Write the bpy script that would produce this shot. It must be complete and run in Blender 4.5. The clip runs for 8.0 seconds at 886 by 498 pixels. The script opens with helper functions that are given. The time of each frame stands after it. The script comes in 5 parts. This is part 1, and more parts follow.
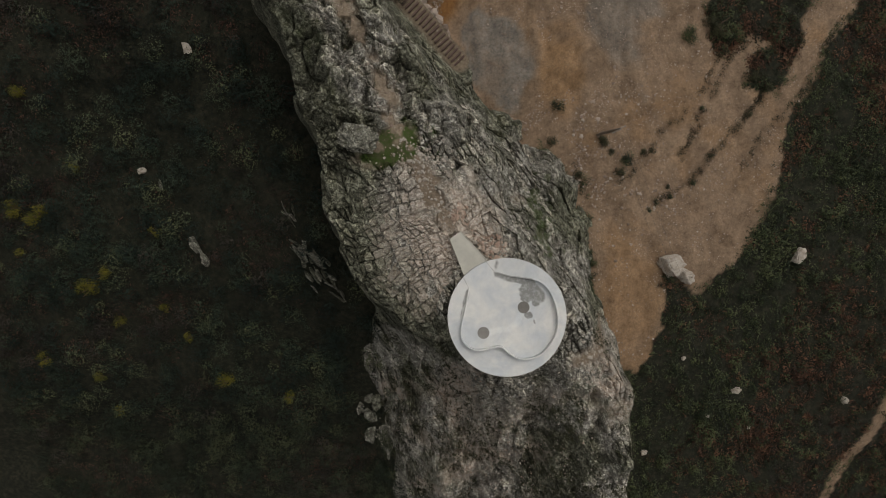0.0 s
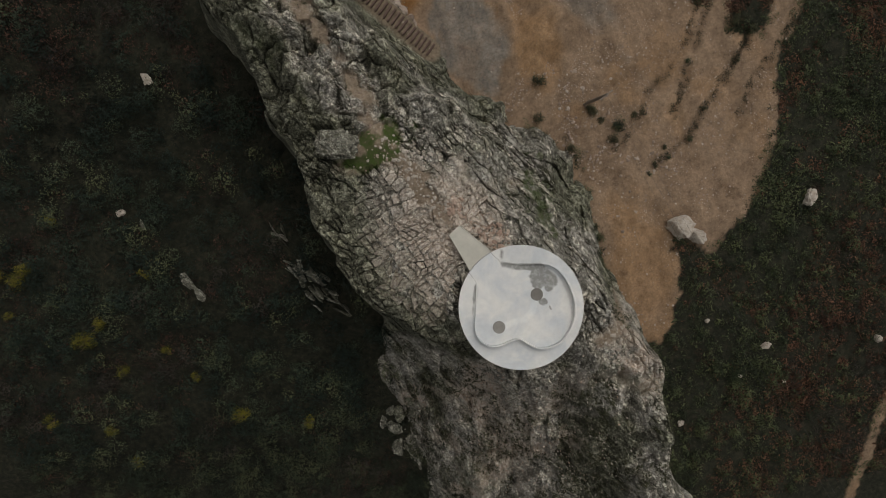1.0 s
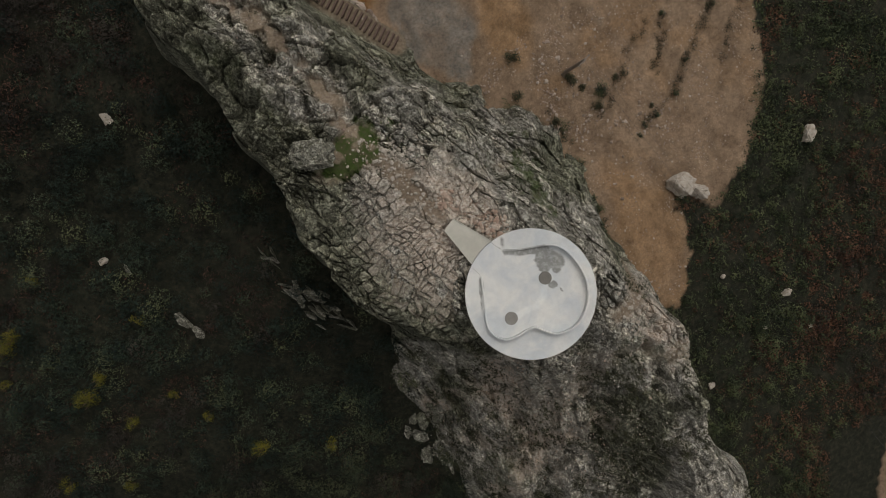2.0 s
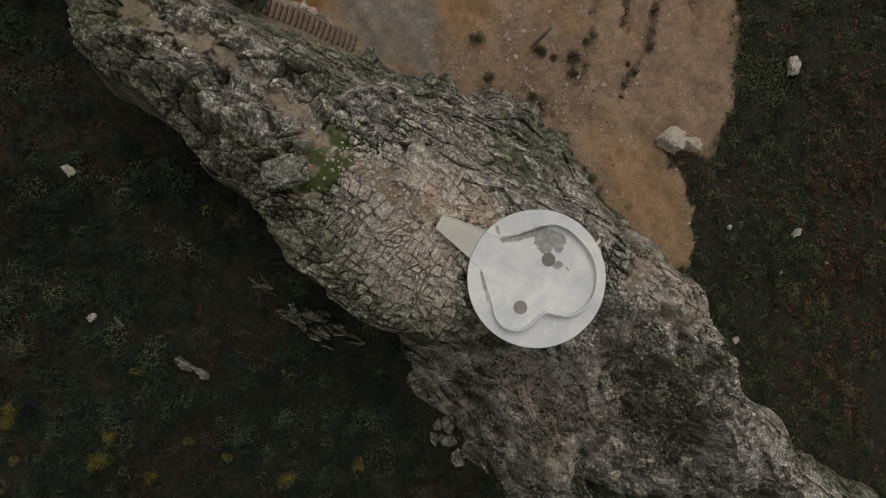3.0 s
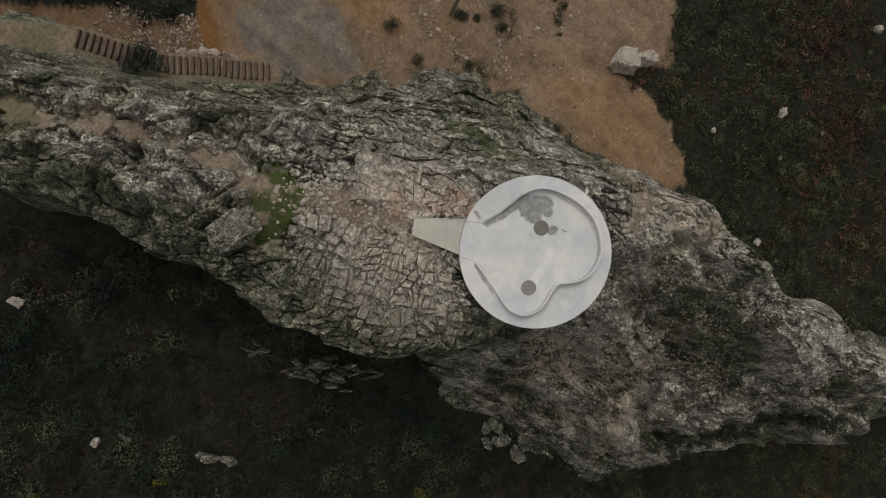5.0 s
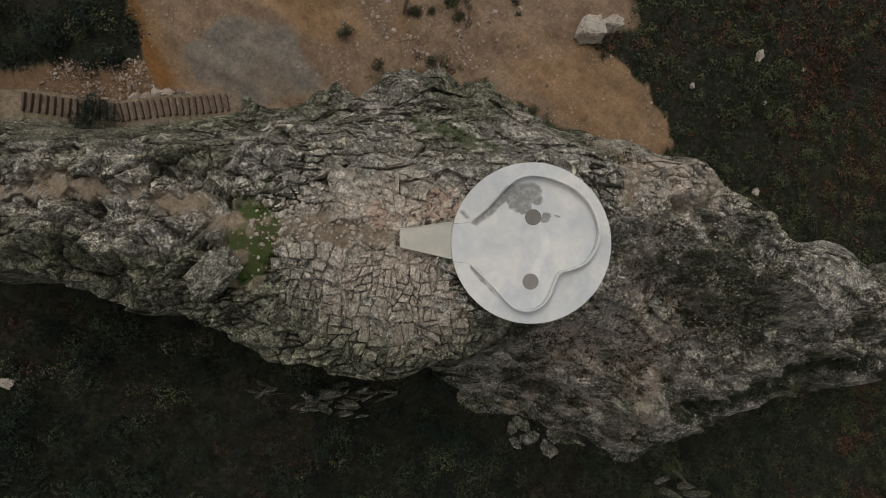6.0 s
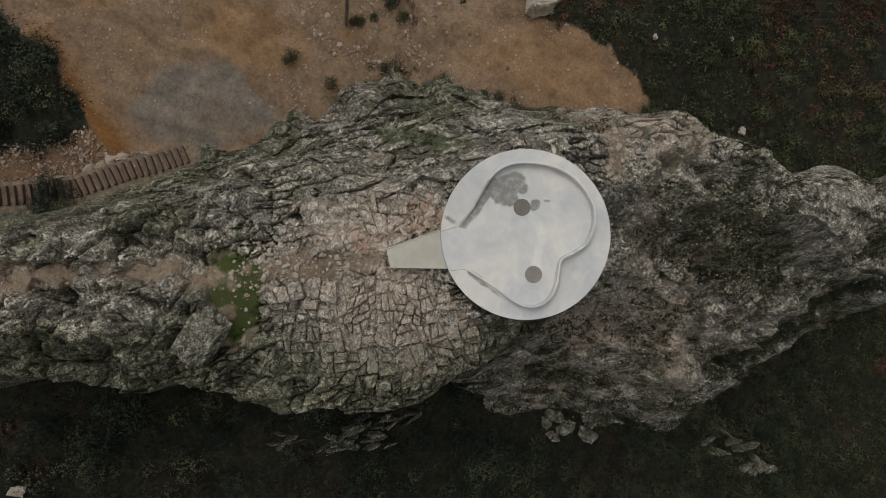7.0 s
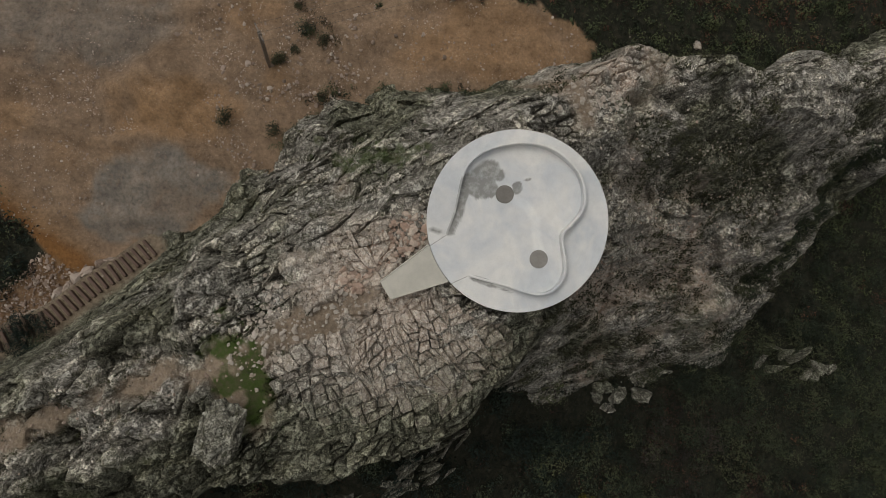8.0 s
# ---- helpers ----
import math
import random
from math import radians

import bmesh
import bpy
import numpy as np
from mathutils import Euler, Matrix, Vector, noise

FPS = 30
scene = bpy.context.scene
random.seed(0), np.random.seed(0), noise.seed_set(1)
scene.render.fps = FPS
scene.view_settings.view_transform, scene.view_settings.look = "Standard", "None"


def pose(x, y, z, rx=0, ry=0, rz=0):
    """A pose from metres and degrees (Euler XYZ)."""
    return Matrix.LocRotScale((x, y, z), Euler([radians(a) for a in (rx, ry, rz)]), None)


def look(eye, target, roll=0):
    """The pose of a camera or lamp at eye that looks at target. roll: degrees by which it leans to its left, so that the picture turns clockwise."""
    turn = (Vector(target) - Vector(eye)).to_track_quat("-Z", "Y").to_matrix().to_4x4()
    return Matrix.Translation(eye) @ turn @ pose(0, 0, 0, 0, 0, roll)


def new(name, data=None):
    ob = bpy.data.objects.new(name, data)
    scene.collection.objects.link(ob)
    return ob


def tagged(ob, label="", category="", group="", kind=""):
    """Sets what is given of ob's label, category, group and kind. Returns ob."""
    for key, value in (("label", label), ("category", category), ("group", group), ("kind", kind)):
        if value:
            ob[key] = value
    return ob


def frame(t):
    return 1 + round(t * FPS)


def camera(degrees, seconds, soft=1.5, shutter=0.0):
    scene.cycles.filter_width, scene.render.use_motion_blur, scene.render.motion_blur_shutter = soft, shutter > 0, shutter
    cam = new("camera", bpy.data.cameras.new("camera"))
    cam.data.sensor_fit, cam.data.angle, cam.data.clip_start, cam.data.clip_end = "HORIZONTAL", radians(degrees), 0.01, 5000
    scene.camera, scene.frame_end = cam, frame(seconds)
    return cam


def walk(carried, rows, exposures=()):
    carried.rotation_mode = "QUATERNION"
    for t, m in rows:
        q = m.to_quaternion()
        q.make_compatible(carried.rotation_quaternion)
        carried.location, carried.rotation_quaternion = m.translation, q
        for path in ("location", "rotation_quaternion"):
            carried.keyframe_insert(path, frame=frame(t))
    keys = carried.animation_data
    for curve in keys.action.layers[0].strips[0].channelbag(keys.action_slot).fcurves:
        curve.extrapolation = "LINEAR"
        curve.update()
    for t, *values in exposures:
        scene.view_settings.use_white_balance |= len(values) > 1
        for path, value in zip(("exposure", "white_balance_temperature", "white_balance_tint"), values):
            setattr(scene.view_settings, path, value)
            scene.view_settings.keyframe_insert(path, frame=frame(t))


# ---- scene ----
cam = camera(66, 8.0, soft=0.5)
# seconds, eye, small tilts about the picture's axes, turn about the vertical
PATH = [
    (0, -4.648, 4.520, 45.889, 0.30, -0.61, -1.90),
    (0.5, -4.693, 4.553, 44.700, 0.23, -0.60, -5.96),
    (1, -4.693, 4.578, 43.540, 0.13, -0.61, -10.59),
    (1.5, -4.649, 4.596, 42.416, 0.02, -0.64, -14.96),
    (3, -4.296, 4.605, 39.281, -0.32, -0.85, -28.99),
    (3.5, -4.116, 4.594, 38.313, -0.41, -0.95, -33.46),
    (4, -3.910, 4.576, 37.376, -0.49, -1.06, -38.28),
    (4.5, -3.681, 4.551, 36.464, -0.53, -1.18, -42.85),
    (6, -2.902, 4.436, 33.773, -0.39, -1.53, -57.32),
    (6.5, -2.622, 4.385, 32.845, -0.24, -1.64, -61.94),
    (7, -2.340, 4.327, 31.873, -0.01, -1.75, -69.33),
    (7.5, -2.058, 4.263, 30.838, 0.29, -1.84, -78.71),
    (8, -1.780, 4.193, 29.717, 0.68, -1.91, -87.25),
]
walk(cam, [(t, pose(x, y, z, rx, ry, rz)) for t, x, y, z, rx, ry, rz in PATH], [(0, -0.74, 6800, 10), (8, -0.70, 6800, 10)])

# ---- light: an overcast sky ----
world = bpy.data.worlds.new("overcast_sky")
scene.world = world
world.use_nodes = True
wn = world.node_tree.nodes
sky = wn.new("ShaderNodeTexSky")
sky.sky_type, sky.sun_disc = "NISHITA", False
sky.sun_elevation, sky.sun_rotation = radians(64), radians(45)
sky.air_density, sky.dust_density, sky.ozone_density = 1.0, 6.0, 1.0
hue = wn.new("ShaderNodeHueSaturation")
hue.inputs["Saturation"].default_value = 0.12
world.node_tree.links.new(sky.outputs[0], hue.inputs["Color"])
world.node_tree.links.new(hue.outputs[0], wn["Background"].inputs[0])
wn["Background"].inputs[1].default_value = 0.115
sun = new("sun", bpy.data.lights.new("sun", "SUN"))
sun.data.energy, sun.data.angle, sun.data.color = 0.7, radians(60), (1.0, 0.97, 0.93)
sun.matrix_world = look((26, 26, 76), (0, 0, 0))


# ---- noise in the plan ----
def lattice(ix, iy, seed):
    h = (ix.astype(np.int64) * 374761393 + iy.astype(np.int64) * 668265263 + seed * 974634777) & 0xFFFFFFFF
    h = ((h ^ (h >> 13)) * 1274126177) & 0xFFFFFFFF
    h = ((h ^ (h >> 16)) * 2246822519) & 0xFFFFFFFF
    return ((h ^ (h >> 15)) & 0xFFFFFF) / float(0xFFFFFF)


def value_noise(x, y, seed=0):
    ix, iy = np.floor(x), np.floor(y)
    fx, fy = x - ix, y - iy
    fx, fy = fx * fx * fx * (fx * (fx * 6 - 15) + 10), fy * fy * fy * (fy * (fy * 6 - 15) + 10)
    a, b = lattice(ix, iy, seed), lattice(ix + 1, iy, seed)
    c, d = lattice(ix, iy + 1, seed), lattice(ix + 1, iy + 1, seed)
    return (a + (b - a) * fx) * (1 - fy) + (c + (d - c) * fx) * fy


def fbm(x, y, size, octaves=4, seed=0, gain=0.5):
    """Smooth noise, about -1 to 1, with its largest waves of that size in metres."""
    total, amp, norm, f = 0.0, 1.0, 0.0, 1.0 / size
    for k in range(octaves):
        c, s = math.cos(0.7 * k + 0.3), math.sin(0.7 * k + 0.3)
        total = total + amp * (value_noise((x * c - y * s) * f + 17.3 * k, (x * s + y * c) * f + 5.1 * k, seed + k) * 2 - 1)
        norm, amp, f = norm + amp, amp * gain, f * 2.03
    return total / norm * 1.6


def cells(x, y, size, seed=0):
    """Voronoi cells: distance to the nearest crack, a number per cell, and the way from the cell's middle."""
    u, v = x / size, y / size
    ix, iy = np.floor(u), np.floor(v)
    f1, f2 = np.full(u.shape, 9.0), np.full(u.shape, 9.0)
    val, ox, oy = np.zeros(u.shape), np.zeros(u.shape), np.zeros(u.shape)
    for dx in (-1, 0, 1):
        for dy in (-1, 0, 1):
            cx, cy = ix + dx, iy + dy
            px, py = cx + lattice(cx, cy, seed), cy + lattice(cx, cy, seed + 1)
            d = np.hypot(px - u, py - v)
            near = d < f1
            f2 = np.where(near, f1, np.minimum(f2, d))
            val = np.where(near, lattice(cx, cy, seed + 2), val)
            ox, oy = np.where(near, u - px, ox), np.where(near, v - py, oy)
            f1 = np.where(near, d, f1)
    return (f2 - f1) * size, val, ox * size, oy * size


def step(a, b, x):
    t = np.clip((x - a) / (b - a), 0, 1)
    return t * t * (3 - 2 * t)


def inside(x, y, corners):
    """Whether plan points lie in a polygon."""
    hit = np.zeros(np.shape(x), bool)
    for (x0, y0), (x1, y1) in zip(corners, corners[1:] + corners[:1]):
        if y0 != y1:
            hit ^= ((y0 > y) != (y1 > y)) & (x < (x1 - x0) * (y - y0) / (y1 - y0) + x0)
    return hit


def off_line(x, y, line):
    """Distance in the plan from a polyline."""
    best = np.full(np.shape(x), 1e9)
    for (x0, y0), (x1, y1) in zip(line, line[1:]):
        dx, dy = x1 - x0, y1 - y0
        t = np.clip(((x - x0) * dx + (y - y0) * dy) / (dx * dx + dy * dy), 0, 1)
        best = np.minimum(best, np.hypot(x - x0 - t * dx, y - y0 - t * dy))
    return best


# ---- the form of the land ----
# cross-sections of the ridge from south to north: y; west foot, west rim and its height, east rim and its height, east foot
SECTIONS = [
    (-60, 22, 27, -27, 31, -26, 36),
    (-34, 5.0, 14.0, -22.0, 16.5, -21.5, 20),
    (-30, 1.2, 11.8, -20.5, 14.6, -19.8, 17.2),
    (-26, -3.5, 9.0, -19.2, 13.4, -18.2, 16.2),
    (-23, -7.4, 7, -18, 11.8, -16.5, 14.8),
    (-20, -9.2, 5.4, -16, 9.8, -14.0, 12.2),
    (-17, -10.4, 4.0, -14, 9.7, -11.5, 12.0),
    (-12, -11, 3.2, -11.5, 10.3, -8.6, 12.6),
    (-7, -11, 1.5, -8.2, 10.0, -6.0, 11.6),
    (-3, -10.5, -3.2, -4.6, 6.4, -4.6, 10.6),
    (0.4, -10.3, -8.3, -3.4, 4.2, -2.2, 9.0),
    (3, -11.3, -10.2, -2.8, 2.6, -1.5, 8.8),
    (7, -13.0, -12.0, -2.2, 0.0, -0.8, 9.0),
    (11, -13.7, -12.8, -1.8, -1.5, -0.6, 7.9),
    (15, -15.1, -14.0, -2.2, -4.0, -1.0, 3.2),
    (19, -16.5, -15.2, -1.8, -7.0, -1.2, 0.0),
    (24, -17.9, -16.5, -1.4, -10.0, -2.0, -4.2),
    (27, -17.9, -16.4, -1.7, -11.4, -2.4, -6.4),
    (30, -17.6, -16.1, -2.0, -12.6, -3.0, -8.6),
    (60, -32, -29, -4.0, -25, -5.0, -20),
]
SEC = np.array(SECTIONS, float)


def section(y, k):
    """One column of the cross-sections, glided along the ridge."""
    return sum(np.interp(y + o, SEC[:, 0], SEC[:, k]) for o in (-1.2, -0.4, 0.4, 1.2)) / 4


def west_ground(x, y):
    fall = np.interp(y, (-80, -40, -25, -15, -6, 3, 12, 22, 40, 80), (-40, -34, -30, -26.0, -19.0, -14.0, -12.5, -8.5, -5, -3))
    return fall + 0.10 * np.clip(x + 17, -80, 0) + 0.9 * fbm(x, y, 9, 3, 11)


def east_ground(x, y):
    base = np.interp(y, (-80, -40, -20, -8, 2, 14, 30, 80), (-34, -26, -20, -16.4, -14.2, -14.6, -14.6, -12))
    return base - 0.11 * np.clip(x - 10, 0, 60) + 0.35 * fbm(x, y, 7, 3, 23)


def ground_height(x, y):
    wf, ef = section(y, 1), section(y, 6)
    t = step(wf - 0.5, ef + 0.5, x)
    bank = off_line(x, y, [(-4.0, 26.0), (-1.9, 28.6), (1.4, 33.0)])
    return west_ground(x, y) * (1 - t) + east_ground(x, y) * t + 1.0 * (1 - step(0.6, 2.4, bank))


def ridge_height(x, y):
    """Height of the bare rock, and how far a point lies within the ridge (0 outside)."""
    wx = x + 0.9 * fbm(x, y, 5, 3, 31)
    wf, wr, zw, er, ze, ef = (section(y + 0.8 * fbm(x, y, 6, 2, 33), k) for k in range(1, 7))
    gw, ge = west_ground(x, y), east_ground(x, y)
    tw = (wx - wf) / (wr - wf)
    te = (wx - er) / (ef - er)
    mid = np.clip((wx - wr) / (er - wr), 0, 1)
    top = zw + (ze - zw) * mid + 1.1 * np.sin(np.pi * mid) ** 0.8
    west = gw + (zw - gw) * np.clip(tw, 0, 1) ** 0.75
    east = ze + (ge - ze) * (0.85 * np.clip(te, 0, 1) + 0.15 * step(0, 1, te))
    z = np.where(tw < 1, west, np.where(te > 0, east, top))
    z = np.where(tw < 0, gw + tw * 4, z)
    z = np.where(te > 1, ge - (te - 1) * 6, z)
    return z, np.minimum(tw, 1 - te), np.clip(te, 0, 1), np.clip(tw, 0, 1)


STAIR = [(-2.0, 21.4), (-3.2, 22.6), (-4.4, 24.0), (-6.5, 26.1), (-7.8, 28.3), (-9.0, 30.6), (-11.6, 33.5), (-13.4, 35.5)]
STAIR_Z = (-14.3, -13.6, -12.9, -11.8, -10.8, -9.9, -9.5, -9.3)


def stair_height(x, y):
    """Distance from the way of the steps, and the height of that way."""
    best, z = np.full(np.shape(x), 1e9), np.zeros(np.shape(x))
    for (x0, y0), (x1, y1), z0, z1 in zip(STAIR, STAIR[1:], STAIR_Z, STAIR_Z[1:]):
        dx, dy = x1 - x0, y1 - y0
        t = np.clip(((x - x0) * dx + (y - y0) * dy) / (dx * dx + dy * dy), 0, 1)
        d = np.hypot(x - x0 - t * dx, y - y0 - t * dy)
        z = np.where(d < best, z0 + (z1 - z0) * t, z)
        best = np.minimum(best, d)
    return best, z


def ledges(x, y, long, wide, seed, turn=-58, wobble=1.0):
    """Slabs on edge: long cells across the dip, each with a height and tilt of its own, parted by open joints."""
    a = radians(turn)
    along, across = x * math.cos(a) + y * math.sin(a), -x * math.sin(a) + y * math.cos(a)
    wob = wobble * (0.5 * fbm(x, y, 3.2, 2, seed) + 0.10 * fbm(x, y, 0.8, 2, seed + 1))
    gap, val, ox, oy = cells(along / long + 0.06 * fbm(x, y, 1.2, 2, seed + 2), (across + wob) / wide, 1.0, seed + 3)
    tilt = lattice(np.floor(val * 9973), np.floor(val * 313), 3)
    open_joint = step(-0.5, 0.5, fbm(x, y, 1.7, 2, seed + 7))
    return val - 0.5, oy * wide, ox * long, tilt - 0.5, gap * wide + 0.14 * (1 - open_joint)


def gullies(x, y):
    """Rills and ribs that run down the southern slope with its strata."""
    return fbm(x * 1.0 + 0.12 * y, y * 0.34, 2.6, 3, 174)


def paved(x, y):
    """How far a place belongs to the jointed pavement on the top, where every block is a piece of its own."""
    te = (x + 0.9 * fbm(x, y, 5, 3, 31) - section(y, 4)) / 3.0
    tw = (x + 0.9 * fbm(x, y, 5, 3, 31) - section(y, 2) - 1.0) / 1.2
    r = np.hypot((x + 5.6) / 5.2, (y - 5.0) / 6.0)
    room = np.minimum(np.hypot(x, y) - 4.65, off_line(x, y, [(-1.9, 3.3), (-3.2, 5.5)]) - 1.25)
    bare = np.minimum(0.3 - soil_cover(x, y), np.hypot(x + 2.9, y - 8.9) - 1.5)
    return np.clip(np.minimum.reduce([(1 - r) * 6, tw + 0.15, (0.35 - te) * 2, room * 5, bare * 5]), 0, 1)


def pavement_height(x, y):
    return ridge_height(x, y)[0] + 0.45 * fbm(x, y, 5.5, 2, 79) + 0.16 * fbm(x, y, 1.9, 2, 80)


def rock_surface(x, y):
    z, core, te, tw = ridge_height(x, y)
    flank = step(0.02, 0.2, te) * step(-4, 0, y)
    face = 1 - step(0.75, 1.0, tw)
    slope = step(-1.0, -6.0, y) * (1 - step(7.0, 9.0, x + 0.12 * (y + 8)))
    plateau = np.clip(1 - np.maximum(flank, slope), 0, 1)
    # great beds on edge along the east flank
    v, across, along, tilt, gap = ledges(x, y, 4.2, 1.0, 41)
    beds = 1.1 * v + across * (0.7 + 0.8 * tilt) + along * 0.2 * tilt - 0.5 * (1 - step(0.03, 0.11, gap))
    v, across, along, tilt, gap = ledges(x, y, 1.5, 0.36, 151)
    beds = beds + 0.34 * v + across * (0.6 + tilt) + along * 0.25 * tilt - 0.26 * (1 - step(0.02, 0.07, gap))
    # squarish blocks on the top
    v, across, along, tilt, gap = ledges(x, y, 2.5, 0.95, 51, -62, 0.7)
    block = 0.62 * v + across * 0.45 * tilt + along * 0.3 * (v + tilt) - 0.36 * (1 - step(0.02, 0.08, gap))
    v, across, along, tilt, gap = ledges(x, y, 0.85, 0.40, 61, -62, 0.7)
    block = block + 0.26 * v + across * 0.32 * tilt + along * 0.22 * v - 0.42 * (1 - step(0.01, 0.075, gap))
    v, across, along, tilt, gap = ledges(x, y, 0.3, 0.2, 67, -50, 0.5)
    chips = 0.13 * v + across * 0.6 * tilt
    block, beds = block + 0.45 * chips, beds + 0.8 * chips
    # weathered, rounded lumps on the northern top
    gap, v, ox, oy = cells(x + 0.5 * fbm(x, y, 1.5, 3, 181), y + 0.5 * fbm(x, y, 1.5, 3, 182), 1.7, 183)
    lumps = 0.75 * step(0.0, 0.38, gap) + 0.9 * (v - 0.5) + 0.10 * fbm(x, y, 0.5, 4, 184) + chips
    north = step(10.5, 13.5, y + 1.5 * fbm(x, y, 3, 2, 185))
    block = block + (lumps + 0.3 * block - block) * 0.75 * north
    # broken slope
    v, across, along, tilt, gap = ledges(x, y, 5.2, 1.5, 161, -97, 1.6)
    crag = 1.5 * v + across * (0.35 + 0.9 * tilt) + along * 0.12 * tilt - 0.3 * (1 - step(0.0, 0.12, gap))
    v, across, along, tilt, gap = ledges(x, y, 1.3, 0.34, 171, -100)
    crag = crag + 0.34 * v + across * (0.4 + 1.2 * tilt) - 0.2 * (1 - step(0.0, 0.07, gap)) + chips
    crag = crag + 0.15 * (1 - 2 * np.abs(fbm(x, y, 1.6, 5, 173))) + 1.3 * gullies(x, y)
    rough = 0.55 * step(9, 15, y) * (0.6 - 2 * np.abs(fbm(x, y, 3.0, 4, 75))) + 0.2 * fbm(x, y, 2.4, 4, 71) + 0.07 * fbm(x, y, 0.35, 2, 73)
    soft = np.clip(soil_cover(x, y) * 1.4, 0, 1)
    detail = flank * beds + slope * crag + plateau * (block * (1 - 0.6 * face) + 0.6 * face * beds) + rough
    z = z + (1 - soft) * detail * np.clip(core * 6 + 0.35, 0.35, 1) + soft * (0.05 * fbm(x, y, 0.8, 3, 77) - 0.12)
    # a gully behind the outer rib
    gully = off_line(x, y, [(-3.2, -22.0), (-0.2, -24.0), (3.6, -27.6), (7.4, -31.1), (9.5, -34.0)]) + 1.0 * fbm(x, y, 2.4, 4, 178)
    z = z - 1.3 * (1 - step(0.3, 1.9, gully))
    z = z + 0.55 * fbm(x, y, 5.5, 2, 79) + (1 - soft) * (0.25 + 0.3 * step(10, 16, y) + 0.25 * flank) * fbm(x, y, 1.9, 2, 80)
    z = z + (pavement_height(x, y) - 0.26 + 0.05 * fbm(x, y, 0.4, 2, 76) - z) * paved(x, y)
    # the big pale slab beside the ramp
    d = np.hypot(((x + 2.9) * 0.5 + (y - 8.9) * 0.87) / 1.7, ((x + 2.9) * 0.87 - (y - 8.9) * 0.5) / 0.8) + 0.12 * fbm(x, y, 0.8, 2, 175)
    z = np.where(d < 1.05, np.maximum(z, -0.35 + 0.5 * (1 - np.clip(d, 0, 1) ** 4) + 0.05 * fbm(x, y, 0.5, 3, 177) - 0.14 * (1 - step(0, 0.1, np.abs(d - 0.55)))), z)
    # a hollow in the eastern knoll
    d = np.hypot((x - 6.9) / 0.7, (y + 7.0) / 0.9)
    z = z - 1.5 * (1 - step(0.3, 1.2, d))
    # hewn flat where the viewing platform and its ramp stand
    ramp = off_line(x, y, [(-1.9, 3.3), (-3.2, 5.5)])
    r = np.hypot(x, y)
    z = np.where(r < 4.7, np.minimum(z, -0.62 + 0.5 * step(3.7, 4.7, r)), z)
    z = np.where(ramp < 1.6, np.minimum(z, -0.24 + 0.3 * step(0.9, 1.6, ramp)), z)
    d, zs = stair_height(x, y)
    cutting = 1 - step(0.85, 2.0, d)
    z = z + (zs - 0.12 - z) * cutting
    return z, np.where(d < 0.9, np.maximum(core, 0.05), core)


TRAIL = [(-3.5, 6.4), (-4.4, 7.8), (-5.2, 9.6), (-6.6, 11.4), (-7.3, 13.2), (-7.6, 15.2), (-8.4, 17.2), (-9.4, 19.4), (-10.3, 21.6), (-11.8, 23.0), (-13.2, 25.6), (-13.8, 29.0)]


def soil_cover(x, y):
    """1 where soil or turf fills the rock, on the trodden way along the top and over the saddle."""
    d = off_line(x, y, TRAIL) + 0.45 * fbm(x, y, 1.6, 4, 81) + 0.25 * fbm(x, y, 0.6, 3, 82)
    pocket = np.hypot(((x + 7.5) * 0.94 + (y - 11.8) * 0.34) / 2.2, (-(x + 7.5) * 0.34 + (y - 11.8) * 0.94) / 0.95) + 0.35 * fbm(x, y, 1.5, 2, 83)
    patch = fbm(x, y, 4.0, 3, 85) - 1.0
    saddle = 1.0 - off_line(x, y, [(9.6, -1.6), (7.4, -3.2), (5.6, -3.9)]) - 0.5 * fbm(x, y, 1.2, 3, 86)
    steps = 1.9 - 1.6 * stair_height(x, y)[0]
    return np.clip(np.maximum.reduce([1.6 - 0.7 * step(10.5, 12.5, y) - d * 1.5, 2.4 - 1.9 * pocket, patch, saddle, steps]), 0, 1)


QUARRY = [(13.4, -7.4), (15.2, -3.6), (15.7, 0.4), (16.2, 2.0), (19.5, 0.1), (22.5, 3.0), (27.4, 9.5), (28.7, 16.4), (35.5, 26.7), (60, 60),
          (54, 60), (31.0, 26.4), (29.0, 22.6), (27.6, 19.0), (25.9, 17.4), (25.0, 19.0), (26.3, 22.4), (24.4, 22.8), (22.0, 21.8), (21.2, 26.0), (18, 60), (8, 60),
          (1.9, 32.6), (-1.1, 28.9), (-3.5, 25.5), (-9, 22), (-3, 15), (4, 8), (5, 0), (9.5, -6.5)]
TRACK = [(29, -34), (34.3, -21.0), (36.0, -17.9), (38.2, -14.2), (39.6, -10.3), (40.6, -4), (43, 16), (60, 40)]


def bare_earth(x, y):
    wx, wy = x + 0.8 * fbm(x, y, 3, 4, 91), y + 0.8 * fbm(x, y, 3, 4, 92)
    return inside(wx, wy, QUARRY) | (off_line(x + 0.25 * (wx - x), y + 0.25 * (wy - y), TRACK) < 0.6)


